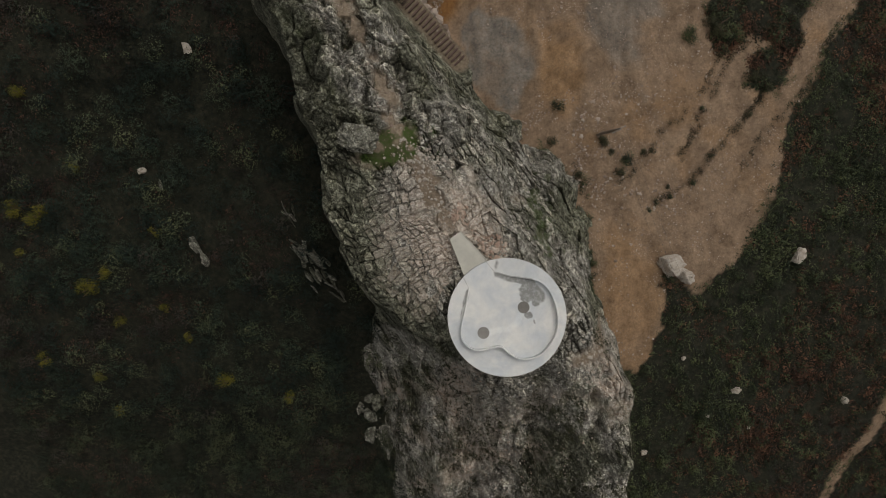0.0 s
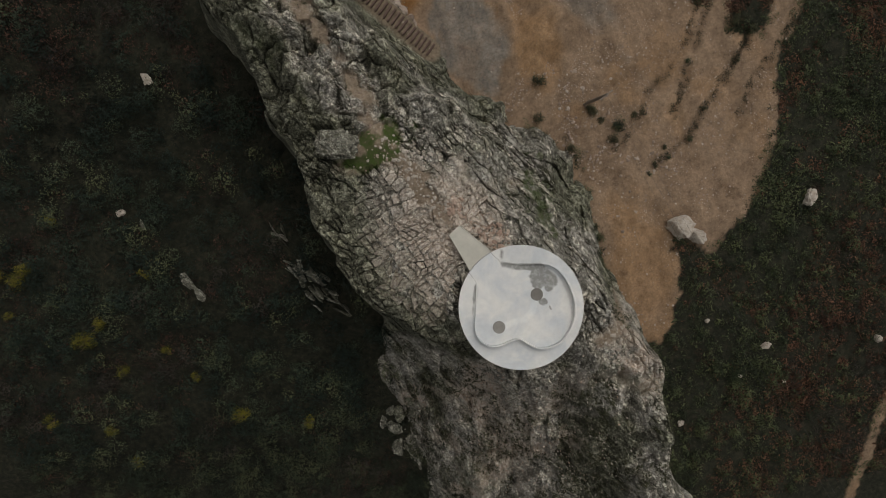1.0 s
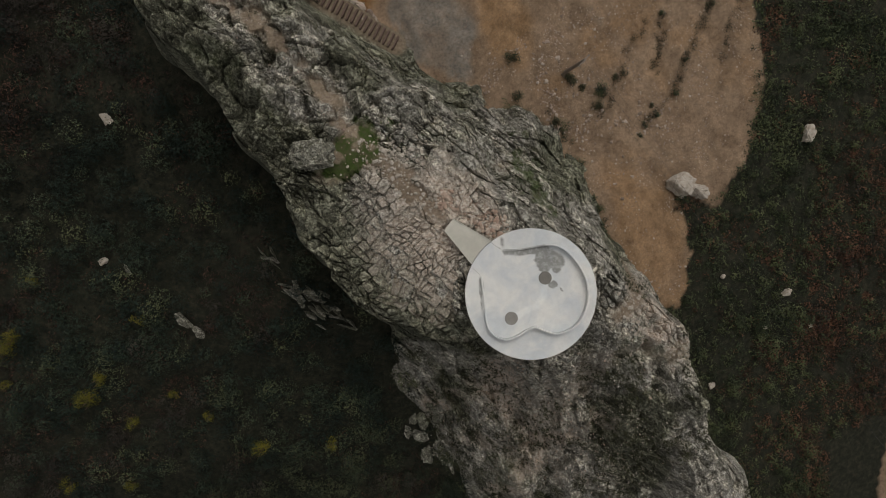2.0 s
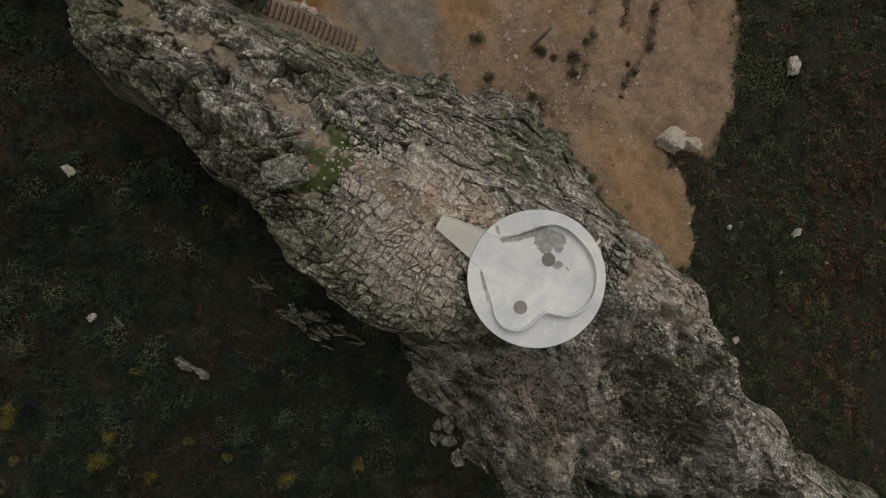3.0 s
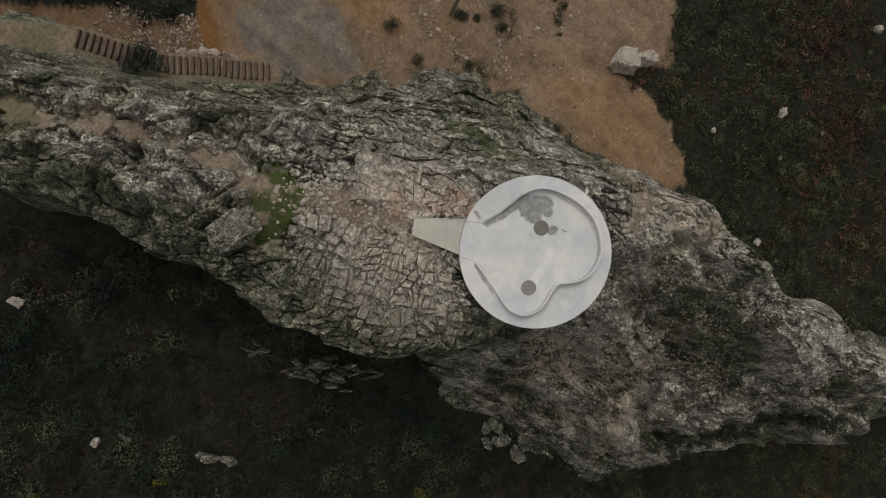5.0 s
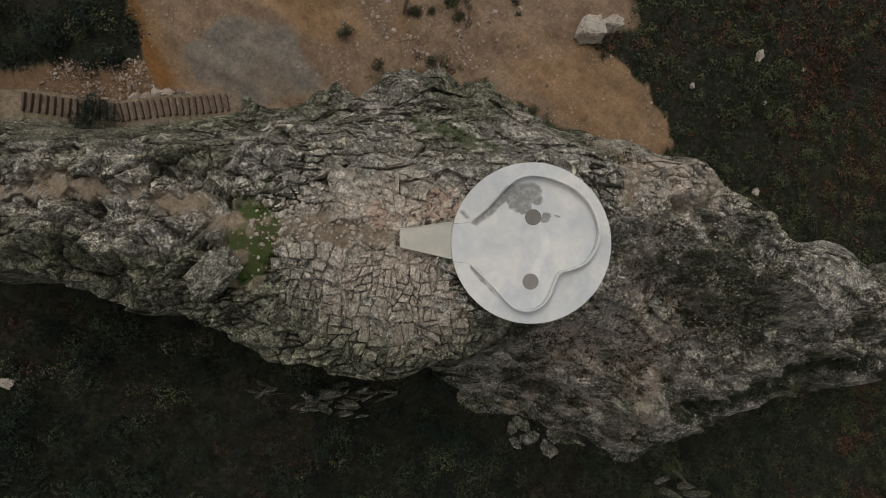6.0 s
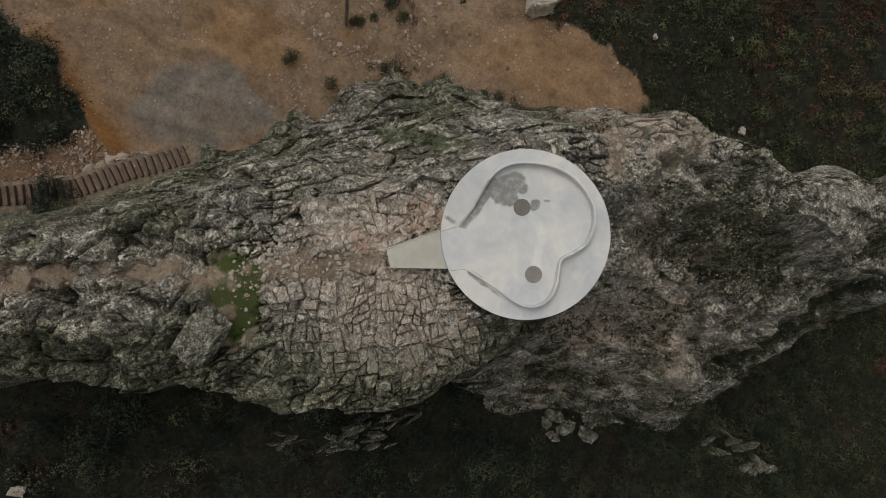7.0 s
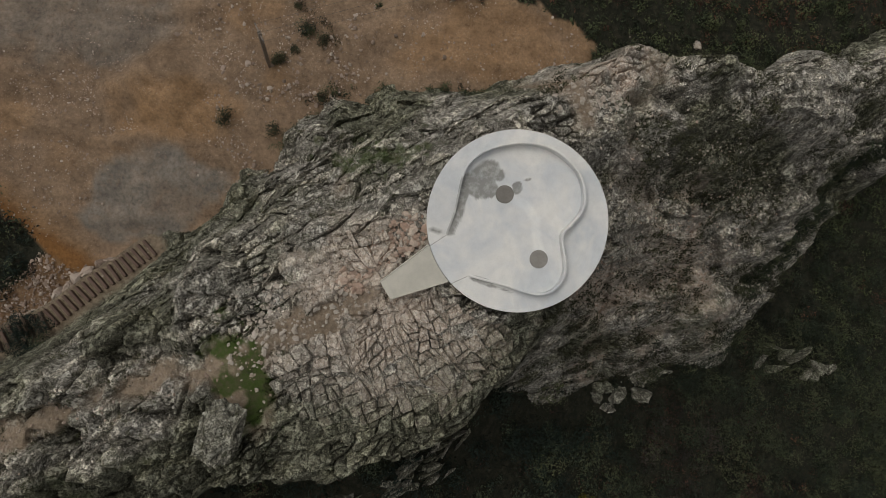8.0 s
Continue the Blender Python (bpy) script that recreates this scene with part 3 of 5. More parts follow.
fresh = np.maximum(1.15 - np.hypot((x + 3.6) / 3.4, (y - 6.6) / 3.6) - 0.45 * fbm(x, y, 1.2, 3, 117), np.minimum(0.55, 0.8 - np.hypot((x + 0.5) / 8, (y + 11.5) / 8.5) + 0.8 * fbm(x, y, 1.6, 5, 119)))
fresh = fresh - 1.0 * (1 - step(0.7, 1.3, np.hypot((x - 5.0) / 3.0, (y + 15.0) / 6.5)))
streak = np.minimum(off_line(x, y, [(2.4, -12.4), (0.6, -13.4), (-1.8, -13.6), (-3.0, -15.2), (-4.4, -17.2), (-6.0, -19.5)]), off_line(x, y, [(-3.0, -5.2), (-3.8, -7.2), (-3.7, -10.0)]))
fresh = np.maximum(fresh - 0.25 * step(-1, -5, y) + 0.5 * np.clip(-gullies(x, y), -0.6, 0.3) * step(-1, -5, y), 1.0 - streak / 1.5 + 0.9 * fbm(x, y, 1.1, 4, 118))
for cx, cy, w in ((-2.9, -6.6, 1.5), (-3.0, -15.6, 2.3), (-9.2, -8.5, 1.3), (8.2, -4.2, 1.8), (8.8, -6.2, 2.4), (9.6, -8.0, 1.6)):
    fresh = np.maximum(fresh, 1.0 - np.hypot(x - cx, y - cy) / w + 0.7 * fbm(x, y, 0.9, 4, 120))
put_attr(me, "fresh", np.clip(fresh, 0, 1))
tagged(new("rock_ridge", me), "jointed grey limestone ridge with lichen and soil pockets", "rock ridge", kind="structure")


# ---- the viewing platform ----
RIM = [(-0.72, 3.09), (0.22, 2.8), (1.1, 2.66), (1.95, 2.49), (2.53, 2.15), (2.97, 1.55), (3.27, 0.67), (3.38, -0.33), (3.18, -1.26), (2.7, -2.02), (2.13, -2.53), (1.4, -2.77),
       (0.62, -2.73), (0.0, -2.33), (-0.48, -1.92), (-1.08, -1.95), (-1.71, -2.08), (-2.32, -2.04), (-2.87, -1.68), (-3.13, -1.13), (-3.09, -0.48), (-2.87, 0.29), (-2.69, 1.11), (-2.48, 2.04)]


def glide(points, per=6):
    """A smooth line through points."""
    p = [Vector(a) for a in points]
    p = [2 * p[0] - p[1]] + p + [2 * p[-1] - p[-2]]
    out = []
    for a, b, c, d in zip(p, p[1:], p[2:], p[3:]):
        for k in range(per):
            t = k / per
            out.append(0.5 * ((2 * b) + (c - a) * t + (2 * a - 5 * b + 4 * c - d) * t * t + (3 * b - a - 3 * c + d) * t ** 3))
    return out + [p[-2]]


def ribbon(points, low, high, thick, parent, name, material, label=""):
    """An upright wall that follows a line in the plan; low and high are functions of the share of its length."""
    bm = bmesh.new()
    rows = []
    for i, p in enumerate(points):
        a, b = points[max(i - 1, 0)], points[min(i + 1, len(points) - 1)]
        side = Vector((-(b - a).y, (b - a).x)).normalized() * thick / 2
        s = i / (len(points) - 1)
        lo, hi = low(s), high(s)
        c = min(0.02, (hi - lo) / 3)
        rows.append([bm.verts.new((*(p + side * k), z)) for k, z in ((1, lo), (1, hi - c), (1 - 2 * c / thick, hi), (-1 + 2 * c / thick, hi), (-1, hi - c), (-1, lo))])
    for r, q in zip(rows, rows[1:]):
        for k in range(6):
            bm.faces.new((r[k], r[(k + 1) % 6], q[(k + 1) % 6], q[k]))
    bm.faces.new(rows[0])
    bm.faces.new(rows[-1][::-1])
    bmesh.ops.recalc_face_normals(bm, faces=bm.faces)
    return part(name, bm, material, parent, label)


def disc(radius, low, high, edge, segments=160):
    bm = bmesh.new()
    rings = []
    for r, z in ((radius - edge, low), (radius, low + edge), (radius, high - edge), (radius - edge, high)):
        rings.append([bm.verts.new((r * math.cos(2 * math.pi * k / segments), r * math.sin(2 * math.pi * k / segments), z)) for k in range(segments)])
    for a, b in zip(rings, rings[1:]):
        for k in range(segments):
            bm.faces.new((a[k], a[(k + 1) % segments], b[(k + 1) % segments], b[k]))
    bm.faces.new(rings[0][::-1])
    return bm, rings[-1]


def viewing_platform():
    base = tagged(new("viewing_platform"), "round white concrete viewing platform with a curving parapet", "platform")
    base.location = (0, 0, 0)
    # the deck as a fine web, so that damp patches have a place on it
    bm, top = disc(4.0, -0.45, 0.0, 0.012)
    R, S = 70, 160
    loops = [top]
    for j in range(1, R):
        r = 3.988 * (1 - j / R)
        loops.append([bm.verts.new((r * math.cos(2 * math.pi * k / S), r * math.sin(2 * math.pi * k / S), 0)) for k in range(S)])
    for a, b in zip(loops, loops[1:]):
        for k in range(S):
            bm.faces.new((a[k], a[(k + 1) % S], b[(k + 1) % S], b[k]))
    mid = bm.verts.new((0, 0, 0))
    for k in range(S):
        bm.faces.new((loops[-1][k], loops[-1][(k + 1) % S], mid))
    deck = part("deck", bm, WHITE, base, "white concrete deck with grey damp patches")
    co = np.array([v.co for v in deck.data.vertices])
    x, y = co[:, 0], co[:, 1]
    w = 0.3 * fbm(x, y, 0.7, 4, 131)
    damp = np.zeros(len(x))
    for cx, cy, rx, ry, turn in ((1.78, 1.6, 0.8, 0.72, 20), (1.9, 0.95, 0.3, 0.35, 0), (1.48, 0.12, 0.30, 0.26, 0), (1.84, -0.36, 0.07, 0.18, 20), (-0.75, 3.5, 0.13, 0.34, -20)):
        c, s = math.cos(radians(turn)), math.sin(radians(turn))
        u, v = ((x - cx) * c + (y - cy) * s) / rx, (-(x - cx) * s + (y - cy) * c) / ry
        damp = np.maximum(damp, step(0.0, 0.1, 1 - np.hypot(u, v) + w))
    foot = off_line(x, y, [(-0.6, 2.93), (0.3, 2.62), (1.1, 2.48), (1.8, 2.3)])
    damp = np.maximum(damp, step(0.0, 0.06, 0.24 - foot + 0.25 * w))
    foot = off_line(x, y, [(-2.62, 1.85), (-2.9, 0.9), (-3.12, 0.15)])
    damp = np.maximum(damp, step(0.0, 0.06, 0.10 - foot + 0.35 * w))
    put_attr(deck.data, "damp", damp * 0.85)
    strip = off_line(x, y, [(1.0, 0.3), (0.7, -0.35), (0.1, -0.75), (-0.7, -0.85), (-1.3, -1.0)]) + 0.12 * w
    put_attr(deck.data, "screed", (1 - step(0.12, 0.3, strip)) * 0.9)
    line = glide(RIM)
    crest = lambda s: 0.03 + 0.37 * float(step(0.0, 0.13, np.array(s))) + 0.10 * float(step(0.1, 0.3, np.array(s))) - 0.42 * float(step(0.80, 1.0, np.array(s)))
    wall = ribbon(line, lambda s: 0.003, crest, 0.10, base, "parapet", WHITE, "smooth white concrete parapet")
    put_attr(wall.data, "damp", [0.55 if v.co.y > 2.2 and v.co.x < 1.7 and v.co.z < 0.4 else 0.0 for v in wall.data.vertices])
    # the rim rises to the parapet's top on the side of the entrance
    bm = bmesh.new()
    rows = []
    count = int(len(line) * 0.46)
    a0, a1 = math.atan2(3.8, -1.2), math.atan2(line[count].y, line[count].x)
    for i in range(count + 1):
        s = i / (len(line) - 1)
        g = a0 + (a1 - a0) * i / count
        z = 0.006 + 0.39 * float(step(0.0, 0.13, np.array(s))) * (1 - float(step(0.13, 0.45, np.array(s))))
        o = Vector((3.985 * math.cos(g), 3.985 * math.sin(g)))
        p = line[i] + (o - line[i]).normalized() * 0.045
        rows.append([bm.verts.new((*p, 0.002)), bm.verts.new((*p, z))] + [bm.verts.new((*(p + (o - p) * k / 4), z)) for k in (1, 2, 3, 4)] + [bm.verts.new((*o, 0.002))])
    for r, q in zip(rows, rows[1:]):
        for k in range(6):
            bm.faces.new((r[k], r[k + 1], q[k + 1], q[k]))
    bm.faces.new(rows[0])
    bmesh.ops.recalc_face_normals(bm, faces=bm.faces)
    rim = part("raised_rim", bm, WHITE, base)
    put_attr(rim.data, "damp", [float(step(0.0, 0.3, np.array(1 - math.hypot((v.co.x + 0.62) / 0.13, (v.co.y - 3.5) / 0.32)))) for v in rim.data.vertices])
    for i, (cx, cy) in enumerate(((1.139, 0.638), (-1.62, -0.983))):
        bm, top = disc(0.40, 0.002, 0.035, 0.012, 48)
        bm.faces.new(top)
        d = part("round_insert", bm, BROWN_INSERT if i else INSERT, base, "dark grey round floor insert" if i == 0 else "brownish grey round floor insert")
        d.location = (cx, cy, 0)
    # thin joints where the ramp's edges run on to the ends of the parapet
    for a, b in (((-1.26, 3.78), (-0.78, 3.12)), ((-2.86, 2.78), (-2.52, 2.10))):
        ends = [Vector(a), Vector(b)]
        ribbon([ends[0].lerp(ends[1], k / 4) for k in range(5)], lambda s: -0.01, lambda s: 0.004, 0.018, base, "joint", INSERT)
    # stub of a column that carries the free side
    bm, top = disc(1.1, -6.5, -0.455, 0.02, 48)
    bm.faces.new(top)
    col = part("support_column", bm, WHITE, base)
    put_attr(col.data, "damp", np.zeros(len(col.data.vertices)))
    return base


def entrance_ramp():
    base = tagged(new("entrance_ramp"), "tapered cream concrete ramp between rock and platform", "ramp")
    a, b, c, d = Vector((-2.931, 5.889)), Vector((-3.671, 5.411)), Vector((-2.789, 2.92)), Vector((-1.20, 3.84))
    bm = bmesh.new()
    # the inner end follows the round edge of the deck
    ends = []
    for k in range(13):
        t = k / 12
        g = math.atan2(c.y, c.x) + (math.atan2(d.y, d.x) - math.atan2(c.y, c.x)) * t
        ends.append(Vector((4.02 * math.cos(g), 4.02 * math.sin(g))))
    outer = [b + (a - b) * k / 12 for k in range(13)]
    rows = [[bm.verts.new((*(o + (e - o) * j / 8), z)) for j in range(9)] for z in (-0.004, -0.24) for o, e in zip(outer, ends)]
    up, down = rows[:13], rows[13:]
    for m, flip in ((up, False), (down, True)):
        for r, q in zip(m, m[1:]):
            for j in range(8):
                f = (r[j], r[j + 1], q[j + 1], q[j])
                bm.faces.new(f if flip else f[::-1])
    rim = [r[0] for r in up] + up[-1][1:] + [r[-1] for r in up[::-1]][1:] + up[0][::-1][1:-1]
    rim2 = [r[0] for r in down] + down[-1][1:] + [r[-1] for r in down[::-1]][1:] + down[0][::-1][1:-1]
    for k in range(len(rim)):
        bm.faces.new((rim[k], rim[(k + 1) % len(rim)], rim2[(k + 1) % len(rim)], rim2[k]))
    bmesh.ops.recalc_face_normals(bm, faces=bm.faces)
    slab = part("slab", bm, RAMP, base)
    put_attr(slab.data, "damp", np.zeros(len(slab.data.vertices)))
    for o, e in ((outer[0], ends[0]), (outer[-1], ends[-1])):
        e = o + (e - o) * 0.985
        k = ribbon([o + (e - o) * j / 6 for j in range(7)], lambda s: -0.2, lambda s: 0.045, 0.06, base, "kerb", RAMP)
        put_attr(k.data, "damp", np.zeros(len(k.data.vertices)))
    return base


viewing_platform()
entrance_ramp()


# ---- rocks ----
def rock_bmesh(seed, sx, sy, sz, cuts=4, rough=1.0, soft=0.0):
    """A broken block: the hull of a jittered box, with a rough skin, resting a little below z = 0."""
    rng = random.Random(seed)
    bm = bmesh.new()
    for k in range(16):
        d = Vector((rng.gauss(0, 1), rng.gauss(0, 1), rng.gauss(0, 0.9))).normalized()
        big = max(abs(d.x), abs(d.y), abs(d.z))
        bm.verts.new(d * (0.55 + 0.45 / big) * rng.uniform(0.72, 1.02))
    hull = bmesh.ops.convex_hull(bm, input=bm.verts[:])
    bmesh.ops.delete(bm, geom=[g for g in hull["geom_interior"] if isinstance(g, bmesh.types.BMVert)], context="VERTS")
    bmesh.ops.triangulate(bm, faces=bm.faces[:])
    bmesh.ops.subdivide_edges(bm, edges=bm.edges[:], cuts=cuts, use_grid_fill=True)
    for v in bm.verts:
        v.co = v.co.lerp(v.co.normalized() * 0.95, soft)
        p = v.co * 1.6 + Vector((seed * 3.7, seed * 1.3, 0))
        v.co += v.co.normalized() * rough * (0.14 * noise.noise(p) + 0.16 * noise.noise(p * 3.1) + 0.12 * noise.noise(p * 7))
        v.co = Vector((v.co.x * sx, v.co.y * sy, v.co.z * sz))
    low = min(v.co.z for v in bm.verts)
    for v in bm.verts:
        v.co.z -= low + 0.25 * sz
    bmesh.ops.recalc_face_normals(bm, faces=bm.faces)
    return bm


def top_of(x, y):
    """Height of the land at one place."""
    a, b = np.array([float(x)]), np.array([float(y)])
    z, core = rock_surface(a, b)
    return float(max(z[0] if core[0] > 0 else -99, ground_height(a, b)[0]))


def boulder(x, y, sx, sy, sz, turn, seed, label, material=None, name="boulder", soft=0.15):
    ob = part(name, rock_bmesh(seed, sx, sy, sz, soft=soft), material or BOULDER, None, "")
    ob.location, ob.rotation_euler = (x, y, top_of(x, y)), (0, 0, radians(turn))
    if material is ROCK:
        put_attr(ob.data, "stain", [0.55] * len(ob.data.vertices))
    return tagged(ob, label, "boulder")


boulder(16.2, 2.8, 1.1, 1.2, 1.0, 50, 3, "large pale broken boulder at the quarry's edge")
boulder(17.5, 1.7, 0.7, 1.0, 0.8, 60, 5, "pinkish boulder leaning on a larger one")
boulder(28.4, 3.2, 0.6, 0.95, 0.6, -25, 7, "pale angular boulder among dark scrub")
boulder(23.1, -9.4, 0.55, 0.38, 0.4, 5, 9, "white flat boulder among dark scrub")
boulder(34.3, -11.0, 0.38, 0.45, 0.4, 30, 11, "small white boulder among dark scrub")
boulder(14.6, -15.2, 0.38, 0.3, 0.3, 0, 12, "small pale boulder by the ridge's foot")
boulder(20.6, -11.8, 0.22, 0.2, 0.2, 0, 13, "small white stone in scrub")
boulder(24.8, -13.2, 0.26, 0.26, 0.25, 40, 14, "small white stone in scrub")
boulder(17.7, -5.9, 0.26, 0.2, 0.2, 40, 15, "small white stone in scrub")
boulder(-29.8, 12.4, 0.42, 0.5, 0.4, 15, 17, "white boulder in the wooded valley")
boulder(-28.4, 11.2, 0.22, 0.55, 0.3, 15, 18, "small grey rock in the wooded valley", ROCK)
boulder(-25.9, 5.9, 0.45, 1.0, 0.6, 34, 19, "long grey rock rib in the wooded valley", ROCK)
boulder(-25.1, 4.6, 0.4, 0.9, 0.5, 25, 20, "long grey rock rib in the wooded valley", ROCK)
def crag(x, y, size, seed, thin=False):
    """Bedrock that stands out of the scrub: a row of broken slabs."""
    rnd = random.Random(seed)
    base = tagged(new("crag"), "broken grey bedrock standing out of dark scrub", "rock outcrop", "crags in the scrub")
    base.location, base.rotation_euler = (x, y, top_of(x, y) - 0.1), (0, 0, radians(35 + rnd.uniform(-12, 12)))
    for k in range(5):
        long, wide = (rnd.uniform(0.6, 1.2), rnd.uniform(0.10, 0.2)) if thin else (rnd.uniform(0.35, 0.75), rnd.uniform(0.35, 0.7))
        bm = rock_bmesh(seed * 10 + k, wide * size, long * size, rnd.uniform(0.5, 0.9) * size, 3, 0.4, 0.0)
        ob = part("block", bm, ROCK, base)
        put_attr(ob.data, "stain", [rnd.uniform(0.3, 0.9)] * len(ob.data.vertices))
        ob.location = ((k % 3 - 1) * 0.42 * size + rnd.gauss(0, 0.12) * size, (k - 2) * 0.42 * size + rnd.gauss(0, 0.2) * size, 0)
        ob.rotation_euler = (rnd.gauss(0, 0.15), rnd.gauss(0, 0.15), rnd.gauss(0, 0.25))
    return base


for k, (bx, by, bs) in enumerate(((-14.6, 3.8, 1.0), (-15.4, 4.3, 1.3), (-16.2, 5.0, 0.9), (-14.0, 2.6, 0.8), (-15.2, 2.6, 0.9), (-13.2, 1.2, 0.7), (-17.0, 8.4, 0.7), (-9.2, -28.5, 1.5), (-10.5, -32.5, 1.1), (-11.2, -9.9, 1.0), (-9.4, -9.4, 0.9))):
    crag(bx, by, bs, 90 + k, (bx < -12.5 and by > 0) or bs > 1.4)
boulder(-11.9, -14.2, 0.9, 1.1, 1.2, 15, 21, "grey blocky crag low on the slope", ROCK)
boulder(-11.8, -11.6, 0.6, 1.0, 1.0, 35, 23, "grey blocky crag low on the slope", ROCK)
boulder(5.5, -20.9, 0.8, 0.85, 0.7, 10, 26, "rounded grey boulder on the broken slope", ROCK)
boulder(-24.0, 21.6, 0.4, 0.6, 0.4, 10, 25, "white boulder in the wooded valley")
boulder(-9.7, 12.3, 1.45, 1.35, 1.4, 12, 27, "big square grey block on the ridge's top", ROCK)


def stone_shapes(seed, kinds=10, plain=False):
    """Small broken stones of 20 faces each, or 8 for grit, about 1 across."""
    rng = np.random.default_rng(seed)
    bm = bmesh.new()
    if plain:
        corners = [bm.verts.new(c) for c in ((0.5, 0, 0), (0, 0.5, 0), (-0.5, 0, 0), (0, -0.5, 0), (0, 0, 0.45), (0, 0, -0.45))]
        bm.verts.index_update()
        for k in range(4):
            bm.faces.new((corners[k], corners[(k + 1) % 4], corners[4]))
            bm.faces.new((corners[(k + 1) % 4], corners[k], corners[5]))
    else:
        bmesh.ops.create_icosphere(bm, subdivisions=1, radius=0.5)
    v = np.array([p.co for p in bm.verts])
    f = np.array([[p.index for p in q.verts] for q in bm.faces])
    bm.free()
    out = []
    for _ in range(kinds):
        w = v * rng.uniform(0.6, 1.25, (len(v), 1)) * rng.uniform((0.7, 0.6, 0.4), (1.2, 1.0, 0.75))
        out.append(w)
    return np.array(out), f


def stone_field(name, label, points, sizes, material, seed, plain=False):
    """Many loose stones as one mesh."""
    rng = np.random.default_rng(seed)
    shapes, f = stone_shapes(seed, plain=plain)
    z, _ = land(points[:, 0], points[:, 1])
    g = rng.uniform(0, 6.28, len(points))
    c, s = np.cos(g)[:, None], np.sin(g)[:, None]
    v = shapes[rng.integers(0, len(shapes), len(points))] * sizes[:, None, None]
    v = np.stack([v[..., 0] * c - v[..., 1] * s, v[..., 0] * s + v[..., 1] * c, v[..., 2]], -1)
    v = v + np.column_stack([points, z + 0.12 * sizes])[:, None, :]
    faces = (f[None] + (np.arange(len(points)) * v.shape[1])[:, None, None]).reshape(-1, 3)
    ob = new(name, mesh_from(name, v.reshape(-1, 3), faces, material, False))
    return tagged(ob, label, "stones", kind="stuff")


def land(x, y):
    z, core = rock_surface(x, y)
    return np.maximum(np.where(core > 0, z, -99), ground_height(x, y)), core


rng = np.random.default_rng(19)


def blot(n, x, y, sx, sy):
    return np.column_stack([rng.normal(x, sx, n), rng.normal(y, sy, n)])


def of_size(n, lo, hi):
    return lo * (hi / lo) ** (rng.uniform(0, 1, n) ** 2.2)


p = np.column_stack([rng.uniform(-4, 36, 21000), rng.uniform(-8, 34, 21000)])
p = p[bare_earth(p[:, 0], p[:, 1]) & (ridge_height(p[:, 0], p[:, 1])[1] < 0)]
p = p[fbm(p[:, 0], p[:, 1], 3.5, 3, 201) + rng.normal(0, 0.4, len(p)) - 1.2 * inside(p[:, 0], p[:, 1], wet) > 0.1]
p = np.vstack([p, *(np.array([(q[0], q[1]) for q in ((5.2, 27.6), (4.5, 24.9), (5.3, 21.5), (4.5, 18.8), (3.6, 16.8), (8.0, 22.5), (7.2, 20.8), (9.4, 19.2))])[k] + rng.normal(0, 0.7, (110, 2)) for k in range(8))])
stone_field("earth_stones", "small pale stones strewn over quarry earth", p, of_size(len(p), 0.05, 0.24), STONE, 31)
p = np.vstack([blot(90, 8.5, 12.7, 0.5, 0.9), blot(60, 9.9, 8.9, 0.3, 0.6), blot(70, 9.6, 16.3, 0.6, 0.8), blot(60, 7.6, 18.5, 0.7, 1.2), blot(60, 10.8, 13.5, 0.8, 0.8), blot(40, 11.8, 10.6, 0.6, 0.6),
               blot(50, 8.8, 22.5, 0.8, 1.0), blot(40, 15.6, 9.2, 0.6, 0.8), blot(50, 4.6, 16.0, 0.7, 0.9), blot(50, 8.0, 11.0, 0.6, 0.8), blot(130, 8.8, 23.5, 0.4, 1.8), blot(130, 8.8, 19.5, 0.4, 1.8), blot(110, 8.9, 15.5, 0.4, 1.4), blot(90, 9.8, 11.0, 0.5, 1.0), blot(60, 12.6, 17.6, 0.8, 1.2), blot(50, 16.4, 7.6, 0.6, 0.6), blot(60, 13.5, 9.2, 0.9, 0.5), blot(60, 12.0, 5.5, 0.8, 2.0)])
q = np.column_stack([rng.uniform(-4, 34, 60000), rng.uniform(-8, 34, 60000)])
q = q[bare_earth(q[:, 0], q[:, 1]) & (ridge_height(q[:, 0], q[:, 1])[1] < 0)]
heaped = 0.9 * (np.hypot((q[:, 0] - 7.6) / 3.2, (q[:, 1] - 20.5) / 6.0) < 1) + 0.6 * (np.hypot((q[:, 0] - 10.5) / 2.5, (q[:, 1] - 13.5) / 5.0) < 1)
q = q[fbm(q[:, 0], q[:, 1], 2.4, 4, 203) + heaped + rng.normal(0, 0.35, len(q)) - 0.9 * inside(q[:, 0], q[:, 1], wet) > 0.55][:17000]
stone_field("grit", "pale pinkish grit scattered over quarry earth", q, of_size(len(q), 0.05, 0.16), PINK, 45, True)
stone_field("stone_heaps", "pinkish grey stones heaped on quarry earth", p, of_size(len(p), 0.07, 0.42), STONE, 33)
p = np.column_stack([rng.uniform(-11, -1, 5000), rng.uniform(23, 33, 5000)])
d = stair_height(p[:, 0], p[:, 1])[0]
p = p[~bare_earth(p[:, 0], p[:, 1]) & (d > 1.3) & (d < 4.0) & (p[:, 0] + p[:, 1] > 19.4)]
stone_field("talus", "tumbled pinkish stones on the bank above the steps", p, of_size(len(p), 0.06, 0.34), STONE, 35)
